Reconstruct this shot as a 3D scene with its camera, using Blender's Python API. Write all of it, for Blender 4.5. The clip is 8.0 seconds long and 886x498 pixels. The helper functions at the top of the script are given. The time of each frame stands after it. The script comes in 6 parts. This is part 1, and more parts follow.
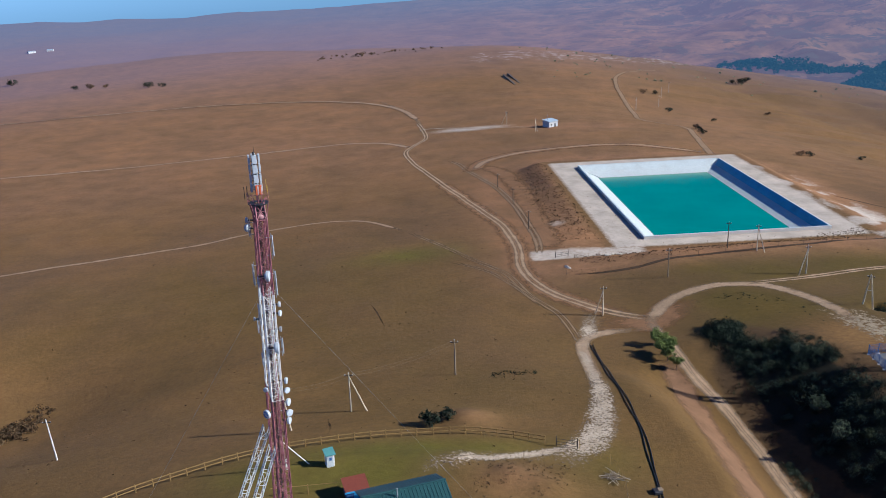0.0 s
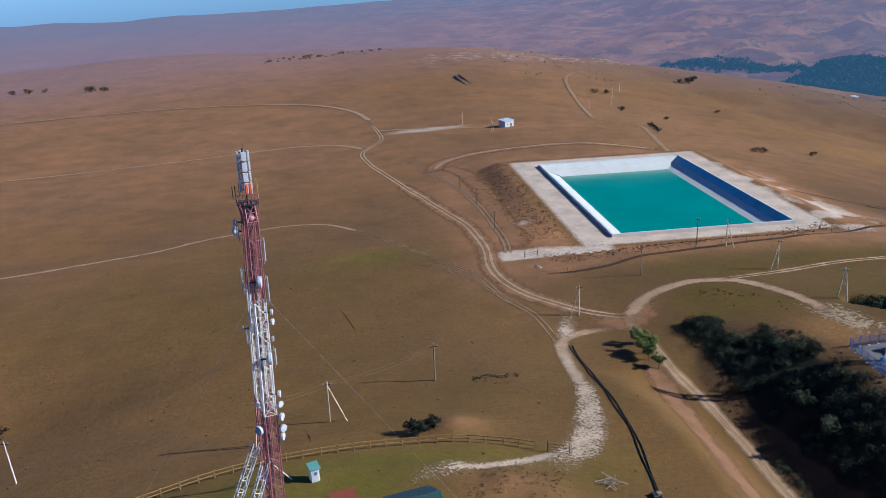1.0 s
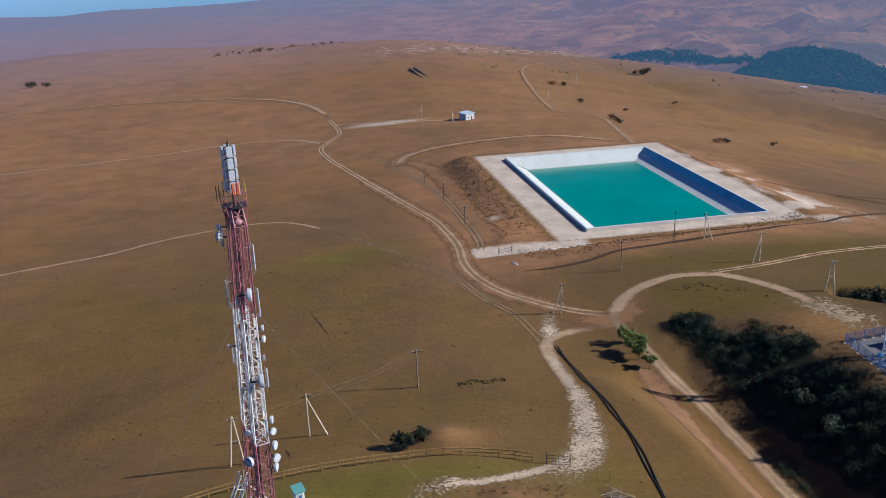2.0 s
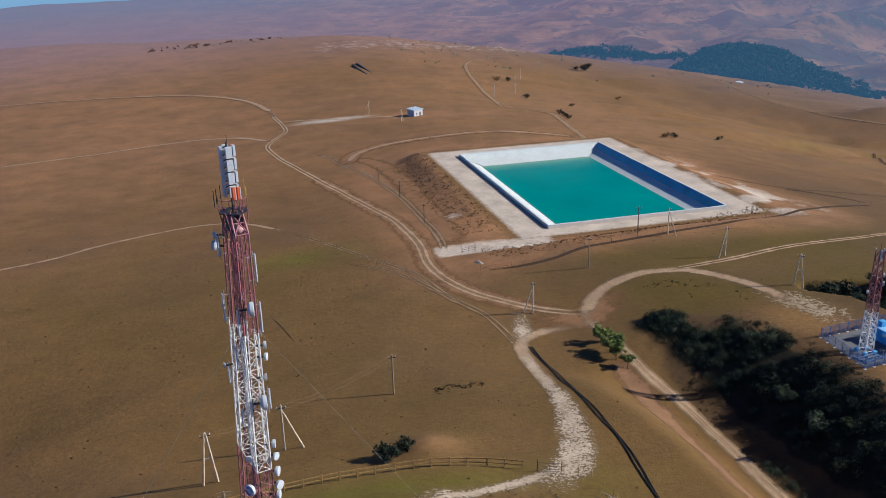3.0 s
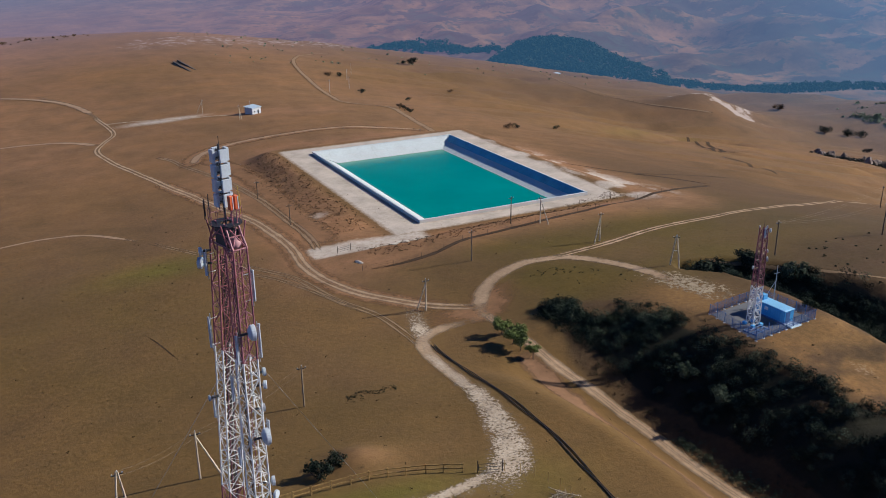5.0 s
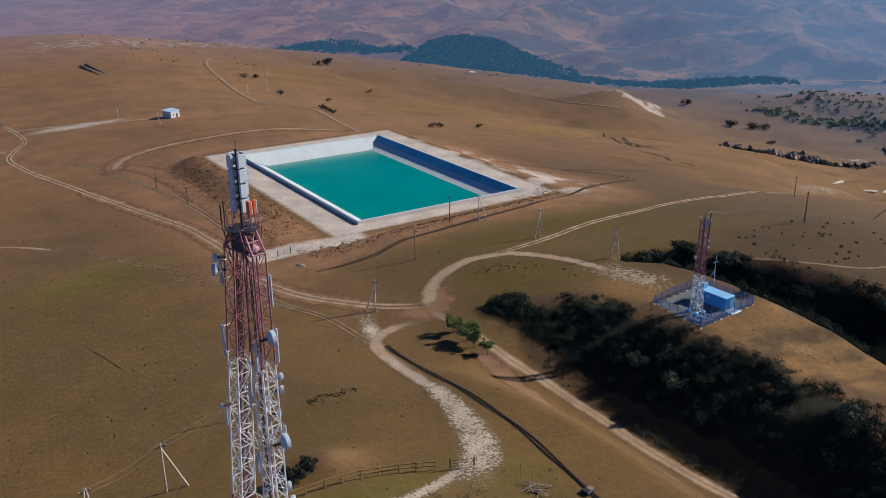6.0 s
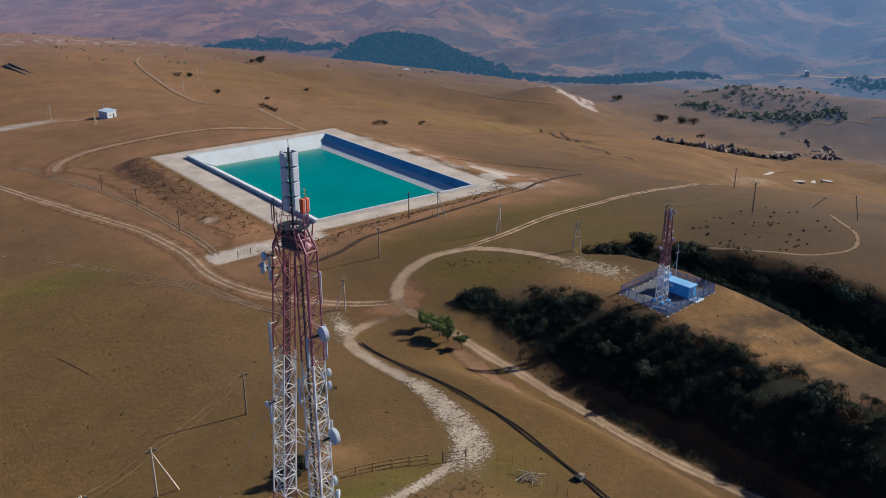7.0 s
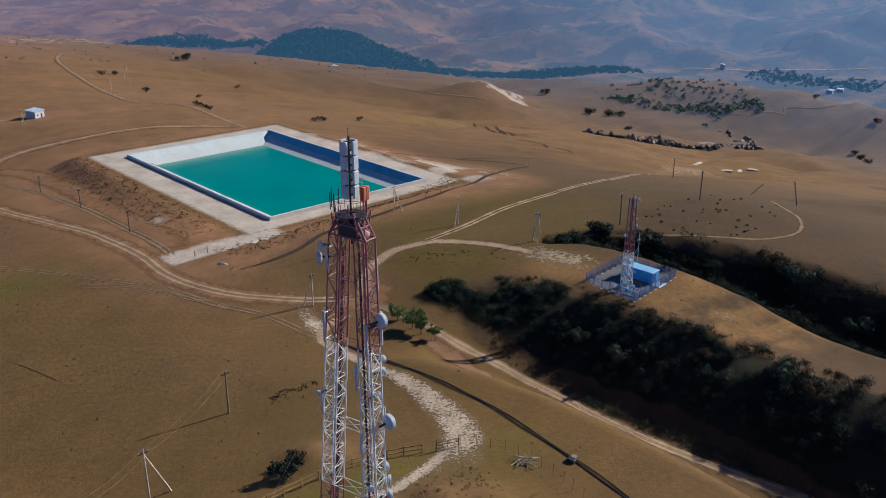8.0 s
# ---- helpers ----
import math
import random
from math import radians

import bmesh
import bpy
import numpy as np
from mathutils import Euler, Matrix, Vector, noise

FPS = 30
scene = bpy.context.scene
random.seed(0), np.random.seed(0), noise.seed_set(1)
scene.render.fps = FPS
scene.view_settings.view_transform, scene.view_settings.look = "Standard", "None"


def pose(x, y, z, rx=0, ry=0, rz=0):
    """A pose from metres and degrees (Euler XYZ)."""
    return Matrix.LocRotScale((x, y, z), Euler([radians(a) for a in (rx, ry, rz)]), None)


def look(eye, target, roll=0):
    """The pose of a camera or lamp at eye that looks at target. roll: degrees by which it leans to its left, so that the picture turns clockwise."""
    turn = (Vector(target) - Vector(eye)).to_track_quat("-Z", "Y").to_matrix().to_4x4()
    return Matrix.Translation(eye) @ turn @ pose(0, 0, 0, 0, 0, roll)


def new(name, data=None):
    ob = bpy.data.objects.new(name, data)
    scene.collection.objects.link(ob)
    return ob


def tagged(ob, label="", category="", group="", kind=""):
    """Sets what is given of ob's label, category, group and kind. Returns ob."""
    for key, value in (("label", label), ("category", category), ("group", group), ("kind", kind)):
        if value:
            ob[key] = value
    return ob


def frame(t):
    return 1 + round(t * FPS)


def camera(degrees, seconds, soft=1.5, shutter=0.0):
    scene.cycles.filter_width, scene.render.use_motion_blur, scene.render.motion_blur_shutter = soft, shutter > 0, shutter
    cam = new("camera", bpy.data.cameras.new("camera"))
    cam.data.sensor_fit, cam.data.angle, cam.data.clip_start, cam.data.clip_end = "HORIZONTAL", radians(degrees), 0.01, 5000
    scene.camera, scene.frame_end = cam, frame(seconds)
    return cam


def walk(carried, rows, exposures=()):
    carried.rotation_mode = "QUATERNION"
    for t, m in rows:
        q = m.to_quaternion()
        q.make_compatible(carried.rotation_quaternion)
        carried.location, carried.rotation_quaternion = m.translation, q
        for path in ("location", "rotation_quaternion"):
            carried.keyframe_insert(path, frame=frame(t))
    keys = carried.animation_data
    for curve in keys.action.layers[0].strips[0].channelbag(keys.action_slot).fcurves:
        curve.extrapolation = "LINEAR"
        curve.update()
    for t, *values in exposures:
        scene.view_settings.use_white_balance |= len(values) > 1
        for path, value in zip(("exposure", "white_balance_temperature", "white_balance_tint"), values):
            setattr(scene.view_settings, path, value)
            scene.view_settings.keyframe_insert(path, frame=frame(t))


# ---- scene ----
PATH = [
    (0, (-74.93, -245.75, 83.92), (-69.47, -151.29, 51.55), -2.23),
    (0.5, (-77.65, -243.75, 82.80), (-68.49, -149.50, 50.65), -2.23),
    (1, (-80.05, -240.14, 82.12), (-68.67, -146.18, 49.82), -2.23),
    (1.5, (-81.91, -234.77, 81.03), (-68.01, -141.33, 48.25), -2.23),
    (3, (-89.19, -223.64, 79.30), (-65.66, -132.49, 45.56), -1.58),
    (3.5, (-91.65, -219.85, 78.80), (-64.02, -130.03, 44.61), -1.26),
    (4, (-94.29, -215.93, 77.86), (-62.81, -127.48, 43.42), -0.81),
    (4.5, (-97.42, -215.32, 78.22), (-62.00, -128.45, 43.60), -0.69),
    (5, (-100.57, -213.91, 78.33), (-58.34, -130.13, 43.74), -0.72),
    (6.5, (-110.36, -209.65, 78.83), (-56.73, -132.79, 43.95), -0.30),
    (7, (-114.07, -207.76, 78.93), (-57.07, -133.45, 43.87), -0.10),
    (7.5, (-117.74, -205.69, 78.66), (-57.88, -133.78, 43.36), 0.08),
    (8, (-121.65, -203.17, 78.64), (-58.24, -134.45, 43.19), 0.24),
]
cam = camera(53.66, 8.0, soft=0.9)
walk(cam, [(t, look(eye, target, roll)) for t, eye, target, roll in PATH], exposures=[(0.0, 0.45, 5500, 7), (1.5, 0.43, 5700, 10), (3.0, 0.42, 5950, 8), (5.0, 0.32, 5950, 8), (8.0, 0.24, 5950, 7)])

# ---- daylight ----
SUN_TO = Vector((0.82, -0.20, 0.50)).normalized()
world = bpy.data.worlds.new("sky")
scene.world = world
world.use_nodes = True
wn = world.node_tree.nodes
sky = wn.new("ShaderNodeTexSky")
sky.sky_type, sky.sun_disc = "NISHITA", False
sky.sun_elevation = math.asin(SUN_TO.z)
sky.sun_rotation = math.atan2(SUN_TO.x, SUN_TO.y)
sky.altitude, sky.air_density, sky.dust_density, sky.ozone_density = 900, 0.5, 0.0, 2.2
clear = wn.new("ShaderNodeMix")
clear.data_type, clear.blend_type = "RGBA", "MULTIPLY"
clear.inputs[0].default_value, clear.inputs[7].default_value = 1.0, (0.60, 0.84, 1.22, 1.0)
world.node_tree.links.new(sky.outputs[0], clear.inputs[6])
world.node_tree.links.new(clear.outputs[2], wn["Background"].inputs[0])
wn["Background"].inputs[1].default_value = 0.07
sun = new("sun", bpy.data.lights.new("sun", "SUN"))
sun.data.energy, sun.data.angle, sun.data.color = 5.0, radians(0.5), (1.0, 0.90, 0.76)
sun.matrix_basis = look(SUN_TO * 300, (0, 0, 0))


# ---- materials ----
def shader(name):
    m = bpy.data.materials.new(name)
    m.use_nodes = True
    nt = m.node_tree
    return m, nt, nt.nodes["Principled BSDF"]


def tint(c, k):
    return tuple(min(1.0, v * k) for v in c[:3]) + (1.0,)


def node(nt, kind, **values):
    n = nt.nodes.new(kind)
    for key, v in values.items():
        n.inputs[key].default_value = v
    return n


def noise_at(nt, scale, detail=4.0, rough=0.6, source=None):
    n = node(nt, "ShaderNodeTexNoise", Scale=scale, Detail=detail, Roughness=rough)
    if source is None:
        source = nt.nodes.new("ShaderNodeNewGeometry").outputs["Position"]
    nt.links.new(source, n.inputs["Vector"])
    return n.outputs["Fac"]


def ramp(nt, fac, *stops):
    n = nt.nodes.new("ShaderNodeValToRGB")
    el = n.color_ramp.elements
    while len(el) < len(stops):
        el.new(0.5)
    for e, (p, c) in zip(el, stops):
        e.position, e.color = p, (c if len(c) == 4 else (*c, 1.0))
    nt.links.new(fac, n.inputs[0])
    return n.outputs[0]


def blend(nt, fac, a, b, how="MIX"):
    n = nt.nodes.new("ShaderNodeMix")
    n.data_type, n.blend_type = "RGBA", how
    for socket, v in ((n.inputs[0], fac), (n.inputs[6], a), (n.inputs[7], b)):
        if hasattr(v, "is_output"):
            nt.links.new(v, socket)
        else:
            socket.default_value = v if isinstance(v, float) else (v if len(v) == 4 else (*v, 1.0))
    return n.outputs[2]


def sums(nt, how, a, b, clamp=False):
    n = nt.nodes.new("ShaderNodeMath")
    n.operation, n.use_clamp = how, clamp
    for socket, v in zip(n.inputs, (a, b)):
        if hasattr(v, "is_output"):
            nt.links.new(v, socket)
        else:
            socket.default_value = v
    return n.outputs[0]


def attribute(nt, name):
    n = nt.nodes.new("ShaderNodeAttribute")
    n.attribute_name = name
    return n.outputs["Fac"]


def bumped(nt, bsdf, fac, strength, distance):
    n = node(nt, "ShaderNodeBump", Strength=strength, Distance=distance)
    nt.links.new(fac, n.inputs["Height"])
    nt.links.new(n.outputs[0], bsdf.inputs["Normal"])


def surface(name, colour, other=None, grain=3.0, rough=0.7, metal=0.0, bump=0.2, stain=0.35, pieces=False):
    """A worn surface: fine grain, and stains of a second colour at a larger size."""
    m, nt, b = shader(name)
    other = other or tint(colour, 0.6)
    fine, wide = noise_at(nt, grain * 6, 3.0), noise_at(nt, grain * 0.5, 5.0, 0.65)
    col = blend(nt, ramp(nt, wide, (0.45, (0, 0, 0)), (0.75, (stain, stain, stain))), colour, other)
    col = blend(nt, 0.35, col, ramp(nt, fine, (0.3, tint(colour, 0.7)), (0.7, tint(colour, 1.2))))
    if pieces:
        info = nt.nodes.new("ShaderNodeObjectInfo").outputs["Random"]
        col = blend(nt, 0.45, col, ramp(nt, info, (0.0, tint(colour, 0.55)), (1.0, tint(colour, 1.3))))
    nt.links.new(col, b.inputs["Base Color"])
    b.inputs["Roughness"].default_value, b.inputs["Metallic"].default_value = rough, metal
    if bump:
        bumped(nt, b, fine, bump, 0.05)
    return m


def leafy(name, dark, light, autumn=None):
    """Leaves that differ from clump to clump, and let a little light through."""
    m, nt, b = shader(name)
    island = nt.nodes.new("ShaderNodeNewGeometry").outputs["Random Per Island"]
    wide = noise_at(nt, 0.25, 3.0)
    col = ramp(nt, island, (0.0, dark), (0.65, light), (1.0, autumn or tint(light, 1.3)))
    col = blend(nt, ramp(nt, wide, (0.35, (0, 0, 0)), (0.7, (0.6, 0.6, 0.6))), col, tint(light, 0.6))
    nt.links.new(col, b.inputs["Base Color"])
    b.inputs["Roughness"].default_value = 0.8
    b.inputs["Specular IOR Level"].default_value = 0.08
    return m


DRY, RED, OLIVE, PALE = (0.182, 0.102, 0.037), (0.170, 0.097, 0.050), (0.100, 0.070, 0.017), (0.48, 0.41, 0.345)


def ground_material(name, hazy):
    m, nt, b = shader(name)
    pos = nt.nodes.new("ShaderNodeNewGeometry").outputs["Position"]
    wide, mid = noise_at(nt, 0.012, 5.0, 0.6, pos), noise_at(nt, 0.11, 6.0, 0.7, pos)
    fine, grit = noise_at(nt, 0.9, 5.0, 0.75, pos), noise_at(nt, 4.0, 3.0, 0.7, pos)
    col = blend(nt, ramp(nt, wide, (0.35, (0, 0, 0)), (0.65, (1, 1, 1))), DRY, RED)
    patch = noise_at(nt, 0.028, 4.0, 0.55, pos)
    olive = sums(nt, "MULTIPLY", attribute(nt, "olive"), ramp(nt, patch, (0.34, (0.35, 0.35, 0.35)), (0.56, (1, 1, 1))))
    col = blend(nt, olive, col, OLIVE)
    soil_and_shade = sums(nt, "MULTIPLY", attribute(nt, "soil_and_shade"), sums(nt, "ADD", mid, 0.4, True))
    col = blend(nt, soil_and_shade, col, (0.080, 0.049, 0.025))
    col = blend(nt, sums(nt, "MULTIPLY", attribute(nt, "lawn"), sums(nt, "ADD", mid, 0.35, True)), col, (0.120, 0.105, 0.018))
    straw = sums(nt, "MULTIPLY", attribute(nt, "straw"), sums(nt, "ADD", fine, 0.4, True))
    col = blend(nt, straw, col, (0.255, 0.142, 0.050))
    soil = sums(nt, "MULTIPLY", attribute(nt, "soil"), sums(nt, "ADD", mid, 0.4, True))
    col = blend(nt, soil, col, (0.268, 0.143, 0.072))
    col = blend(nt, 1.0, col, ramp(nt, mid, (0.3, (0.88, 0.88, 0.87)), (0.70, (1.08, 1.07, 1.06))), "MULTIPLY")
    col = blend(nt, 1.0, col, ramp(nt, patch, (0.34, (0.87, 0.89, 0.88)), (0.5, (1.0, 1.0, 1.0)), (0.66, (1.09, 1.06, 1.02))), "MULTIPLY")
    col = blend(nt, 1.0, col, ramp(nt, fine, (0.32, (0.84, 0.84, 0.85)), (0.66, (1.10, 1.09, 1.08))), "MULTIPLY")
    blot = noise_at(nt, 0.05, 7.0, 0.68, pos)
    col = blend(nt, 1.0, col, ramp(nt, blot, (0.34, (0.88, 0.90, 0.89)), (0.50, (1.0, 1.0, 1.0)), (0.68, (1.08, 1.05, 1.01))), "MULTIPLY")
    edge = sums(nt, "ADD", attribute(nt, "pale"), sums(nt, "MULTIPLY", sums(nt, "SUBTRACT", fine, 0.5), 0.9))
    pale = ramp(nt, edge, (0.28, (0, 0, 0)), (0.80, (1, 1, 1)))
    lime = ramp(nt, mid, (0.3, tint(PALE, 0.75)), (0.7, tint(PALE, 1.25)))
    col = blend(nt, pale, col, lime)
    rock = ramp(nt, sums(nt, "ADD", attribute(nt, "rock"), sums(nt, "MULTIPLY", sums(nt, "SUBTRACT", mid, 0.5), 1.6)),
                (0.5, (0, 0, 0)), (0.7, (1, 1, 1)))
    col = blend(nt, rock, col, (0.36, 0.29, 0.25))
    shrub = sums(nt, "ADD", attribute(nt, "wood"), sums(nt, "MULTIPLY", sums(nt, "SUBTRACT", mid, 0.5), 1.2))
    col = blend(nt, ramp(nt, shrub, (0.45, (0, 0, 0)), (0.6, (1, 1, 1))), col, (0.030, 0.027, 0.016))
    if hazy:
        # Dark scrub and washed clay ribs, which also paint in the relief's shade.
        rib = noise_at(nt, 0.0075, 8.0, 0.66, pos)
        col = blend(nt, attribute(nt, "far"), col, blend(nt, 1.0, col, ramp(nt, rib, (0.38, (0.36, 0.40, 0.40)), (0.5, (1.0, 1.0, 1.0)), (0.62, (1.75, 1.58, 1.46))), "MULTIPLY"))
        clump = noise_at(nt, 0.016, 7.0, 0.72, pos)
        thick = sums(nt, "MULTIPLY", attribute(nt, "far"), ramp(nt, clump, (0.515, (0, 0, 0)), (0.575, (1, 1, 1))))
        col = blend(nt, thick, col, (0.030, 0.042, 0.024))
    nt.links.new(col, b.inputs["Base Color"])
    b.inputs["Roughness"].default_value = 0.95
    b.inputs["Specular IOR Level"].default_value = 0.15
    bumped(nt, b, sums(nt, "ADD", fine, sums(nt, "MULTIPLY", grit, 0.4)), 0.45, 0.3)
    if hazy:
        # Distance haze imitated by emission, mixed into the land by its air mask.
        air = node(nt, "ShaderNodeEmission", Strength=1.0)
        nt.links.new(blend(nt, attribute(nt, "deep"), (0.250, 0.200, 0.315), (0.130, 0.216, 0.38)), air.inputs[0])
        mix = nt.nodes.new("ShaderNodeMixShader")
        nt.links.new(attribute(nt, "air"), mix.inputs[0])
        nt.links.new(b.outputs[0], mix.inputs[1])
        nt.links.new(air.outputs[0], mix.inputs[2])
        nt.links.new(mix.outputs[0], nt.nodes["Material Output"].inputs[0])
    return m


def track_material(name, bare, edge, speckle=0.0, sharp=(0.28, 0.85), size=2.0):
    """A worn dirt track: bare wheel lines, a grassier crown, ragged sides that thin out into the field."""
    m, nt, b = shader(name)
    pos = nt.nodes.new("ShaderNodeNewGeometry").outputs["Position"]
    mid, fine = noise_at(nt, 0.25, 5.0, 0.7, pos), noise_at(nt, 1.6, 5.0, 0.75, pos)
    across = attribute(nt, "across")
    wear = sums(nt, "ADD", across, sums(nt, "MULTIPLY", sums(nt, "SUBTRACT", fine, 0.5), 0.9))
    wear = sums(nt, "ADD", wear, sums(nt, "MULTIPLY", sums(nt, "SUBTRACT", mid, 0.5), 1.3))
    if speckle:
        grit = noise_at(nt, size, 5.0, 0.8, pos)
        wear = sums(nt, "ADD", wear, sums(nt, "MULTIPLY", sums(nt, "SUBTRACT", grit, 0.58), speckle * 4.2))
    col = ramp(nt, mid, (0.3, tint(bare, 0.75)), (0.7, tint(bare, 1.2)))
    col = blend(nt, ramp(nt, fine, (0.36, (0, 0, 0)), (0.68, (0.85, 0.85, 0.85))), col, edge)
    nt.links.new(col, b.inputs["Base Color"])
    nt.links.new(ramp(nt, wear, (sharp[0], (0, 0, 0)), (sharp[1], (1, 1, 1))), b.inputs["Alpha"])
    b.inputs["Roughness"].default_value = 0.95
    b.inputs["Specular IOR Level"].default_value = 0.1
    bumped(nt, b, fine, 0.4, 0.1)
    return m


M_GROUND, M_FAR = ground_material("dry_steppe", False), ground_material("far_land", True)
M_TRACK = track_material("dirt_track", (0.42, 0.30, 0.195), (0.25, 0.16, 0.095), 0.0, (0.2, 1.0))
M_FAINT = track_material("faint_track", (0.285, 0.19, 0.118), (0.17, 0.11, 0.062))
M_GRAVEL = track_material("limestone_track", (0.47, 0.385, 0.295), (0.31, 0.22, 0.14), 0.8, (0.40, 0.72), 2.6)
M_LOOSE = track_material("loose_limestone", (0.52, 0.43, 0.335), (0.33, 0.24, 0.155), 1.0, (0.24, 0.74), 2.2)
M_PEBBLE = track_material("strewn_pebbles", (0.36, 0.29, 0.20), (0.22, 0.16, 0.10), 1.0, (0.46, 0.66), 1.0)
M_RUT = track_material("old_wheel_ruts", (0.255, 0.17, 0.10), (0.16, 0.105, 0.058), 0.0, (0.42, 1.15))
M_GRADED = track_material("bare_graded_soil", (0.215, 0.122, 0.070), (0.16, 0.09, 0.05), 0.0, (0.2, 1.9))
M_FIELD = track_material("field_track", (0.36, 0.245, 0.16), (0.25, 0.16, 0.10), 0.0, (0.2, 0.9))
M_REDSOIL = track_material("trampled_red_soil", (0.270, 0.146, 0.074), (0.19, 0.105, 0.055), 0.0, (0.15, 1.25))
M_FURROW = track_material("dark_furrow", (0.075, 0.048, 0.03), (0.05, 0.034, 0.022))
M_CONC = surface("weathered_concrete", (0.62, 0.6, 0.56, 1), (0.40, 0.37, 0.33, 1), 0.8, 0.85, 0, 0.15)
M_LINER = surface("limewashed_concrete_bank", (0.55, 0.595, 0.60, 1), (0.42, 0.41, 0.39, 1), 0.35, 0.75, 0, 0.1, 0.6)
M_BLUEBANK = surface("blue_bank", (0.10, 0.36, 0.50, 1), (0.04, 0.11, 0.15, 1), 0.30, 0.5, 0, 0.1, 0.75)
M_POLE = surface("grey_concrete_pole", (0.25, 0.19, 0.13, 1), None, 2.0, 0.85)
M_WOODPOLE = surface("tarred_pole", (0.10, 0.075, 0.055, 1), None, 2.0, 0.8)
M_MAROON = surface("faded_red_paint", (0.27, 0.088, 0.105, 1), (0.42, 0.23, 0.24, 1), 1.2, 0.55, 0, 0.05, 0.5)
M_PINK = surface("faded_pink_paint", (0.55, 0.30, 0.30, 1), (0.42, 0.2, 0.2, 1), 1.2, 0.6, 0, 0.05, 0.4)
M_WHITE = surface("aged_white_paint", (0.76, 0.75, 0.72, 1), (0.45, 0.42, 0.40, 1), 1.2, 0.5, 0, 0.05, 0.4)
M_GALV = surface("galvanised_steel", (0.45, 0.46, 0.48, 1), None, 2.0, 0.45, 0.6, 0.05)
M_PANEL = surface("pale_grey_plastic", (0.50, 0.54, 0.58, 1), (0.38, 0.41, 0.45, 1), 0.8, 0.4, 0, 0.0, 0.3)
M_DARK = surface("dark_steel", (0.035, 0.035, 0.04, 1), None, 2.0, 0.6, 0.3)
M_ORANGE = surface("orange_red_panel", (0.62, 0.12, 0.035, 1), (0.4, 0.09, 0.04, 1), 1.0, 0.5, 0, 0.0)
M_YELLOW = surface("yellow_paint", (0.55, 0.36, 0.05, 1), None, 2.0, 0.5)
M_BLUE = surface("bright_blue_paint", (0.07, 0.36, 0.70, 1), (0.06, 0.2, 0.42, 1), 0.8, 0.5, 0, 0.05)
M_NAVY = surface("deep_blue_paint", (0.05, 0.12, 0.30, 1), None, 1.0, 0.5)
M_LIGHTROOF = surface("pale_blue_sheet_roof", (0.50, 0.62, 0.72, 1), (0.4, 0.48, 0.55, 1), 0.6, 0.45, 0.2, 0.05)
M_TURQ = surface("turquoise_sheet", (0.10, 0.28, 0.28, 1), None, 1.0, 0.5)
M_PALEPOLE = surface("pale_yellowish_pole", (0.58, 0.48, 0.35, 1), None, 2.0, 0.85)
M_TEAL = surface("green_metal_roof", (0.032, 0.095, 0.098, 1), (0.05, 0.12, 0.12, 1), 0.5, 0.42, 0.2, 0.05)
M_REDROOF = surface("red_metal_roof", (0.22, 0.06, 0.038, 1), None, 0.6, 0.45, 0.1, 0.05)
M_FENCEWOOD = surface("yellow_brown_rail", (0.34, 0.21, 0.07, 1), None, 2.5, 0.8)
M_PLASTER = surface("white_plaster", (0.50, 0.52, 0.54, 1), None, 0.8, 0.85)
M_PIPE = surface("black_pipe", (0.012, 0.012, 0.014, 1), (0.03, 0.028, 0.026, 1), 1.0, 0.6)
M_BARK = surface("bark", (0.09, 0.06, 0.04, 1), None, 4.0, 0.9)
M_STONE = surface("pale_limestone", (0.55, 0.48, 0.40, 1), None, 1.5, 0.9, 0, 0.4)
M_LEAF = leafy("tree_leaves", (0.070, 0.100, 0.028, 1), (0.175, 0.215, 0.065, 1))
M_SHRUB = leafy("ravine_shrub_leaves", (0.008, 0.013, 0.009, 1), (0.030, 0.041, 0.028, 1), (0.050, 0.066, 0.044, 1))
M_DRYSHRUB = leafy("brown_scrub", (0.06, 0.04, 0.022, 1), (0.12, 0.08, 0.045, 1), (0.16, 0.09, 0.05, 1))
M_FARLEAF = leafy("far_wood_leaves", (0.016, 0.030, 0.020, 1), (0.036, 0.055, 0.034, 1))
# the far woods' leaves get a blue glow that imitates haze, like the far land
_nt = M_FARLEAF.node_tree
_haze, _mix = node(_nt, "ShaderNodeEmission", Strength=1.0), node(_nt, "ShaderNodeMixShader", Fac=0.44)
_haze.inputs[0].default_value = (0.045, 0.125, 0.225, 1.0)
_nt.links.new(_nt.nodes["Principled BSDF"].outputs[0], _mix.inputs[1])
_nt.links.new(_haze.outputs[0], _mix.inputs[2])
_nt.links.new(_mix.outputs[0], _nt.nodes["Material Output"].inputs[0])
M_GLASS, _nt, _b = shader("dark_window_glass")
_b.inputs["Base Color"].default_value, _b.inputs["Roughness"].default_value = (0.03, 0.04, 0.05, 1), 0.08
M_WATER, _nt, _b = shader("turquoise_water")
_col = ramp(_nt, noise_at(_nt, 0.05, 3.0), (0.35, (0.0, 0.20, 0.168)), (0.7, (0.0, 0.235, 0.195)))
_shoal = attribute(_nt, "shoal")
_nt.links.new(blend(_nt, _shoal, _col, (0.22, 0.34, 0.22, 1)), _b.inputs["Base Color"])
_b.inputs["Roughness"].default_value, _b.inputs["IOR"].default_value = 0.2, 1.33
_b.inputs["Specular IOR Level"].default_value = 0.3
bumped(_nt, _b, noise_at(_nt, 1.2, 4.0), 0.05, 0.05)

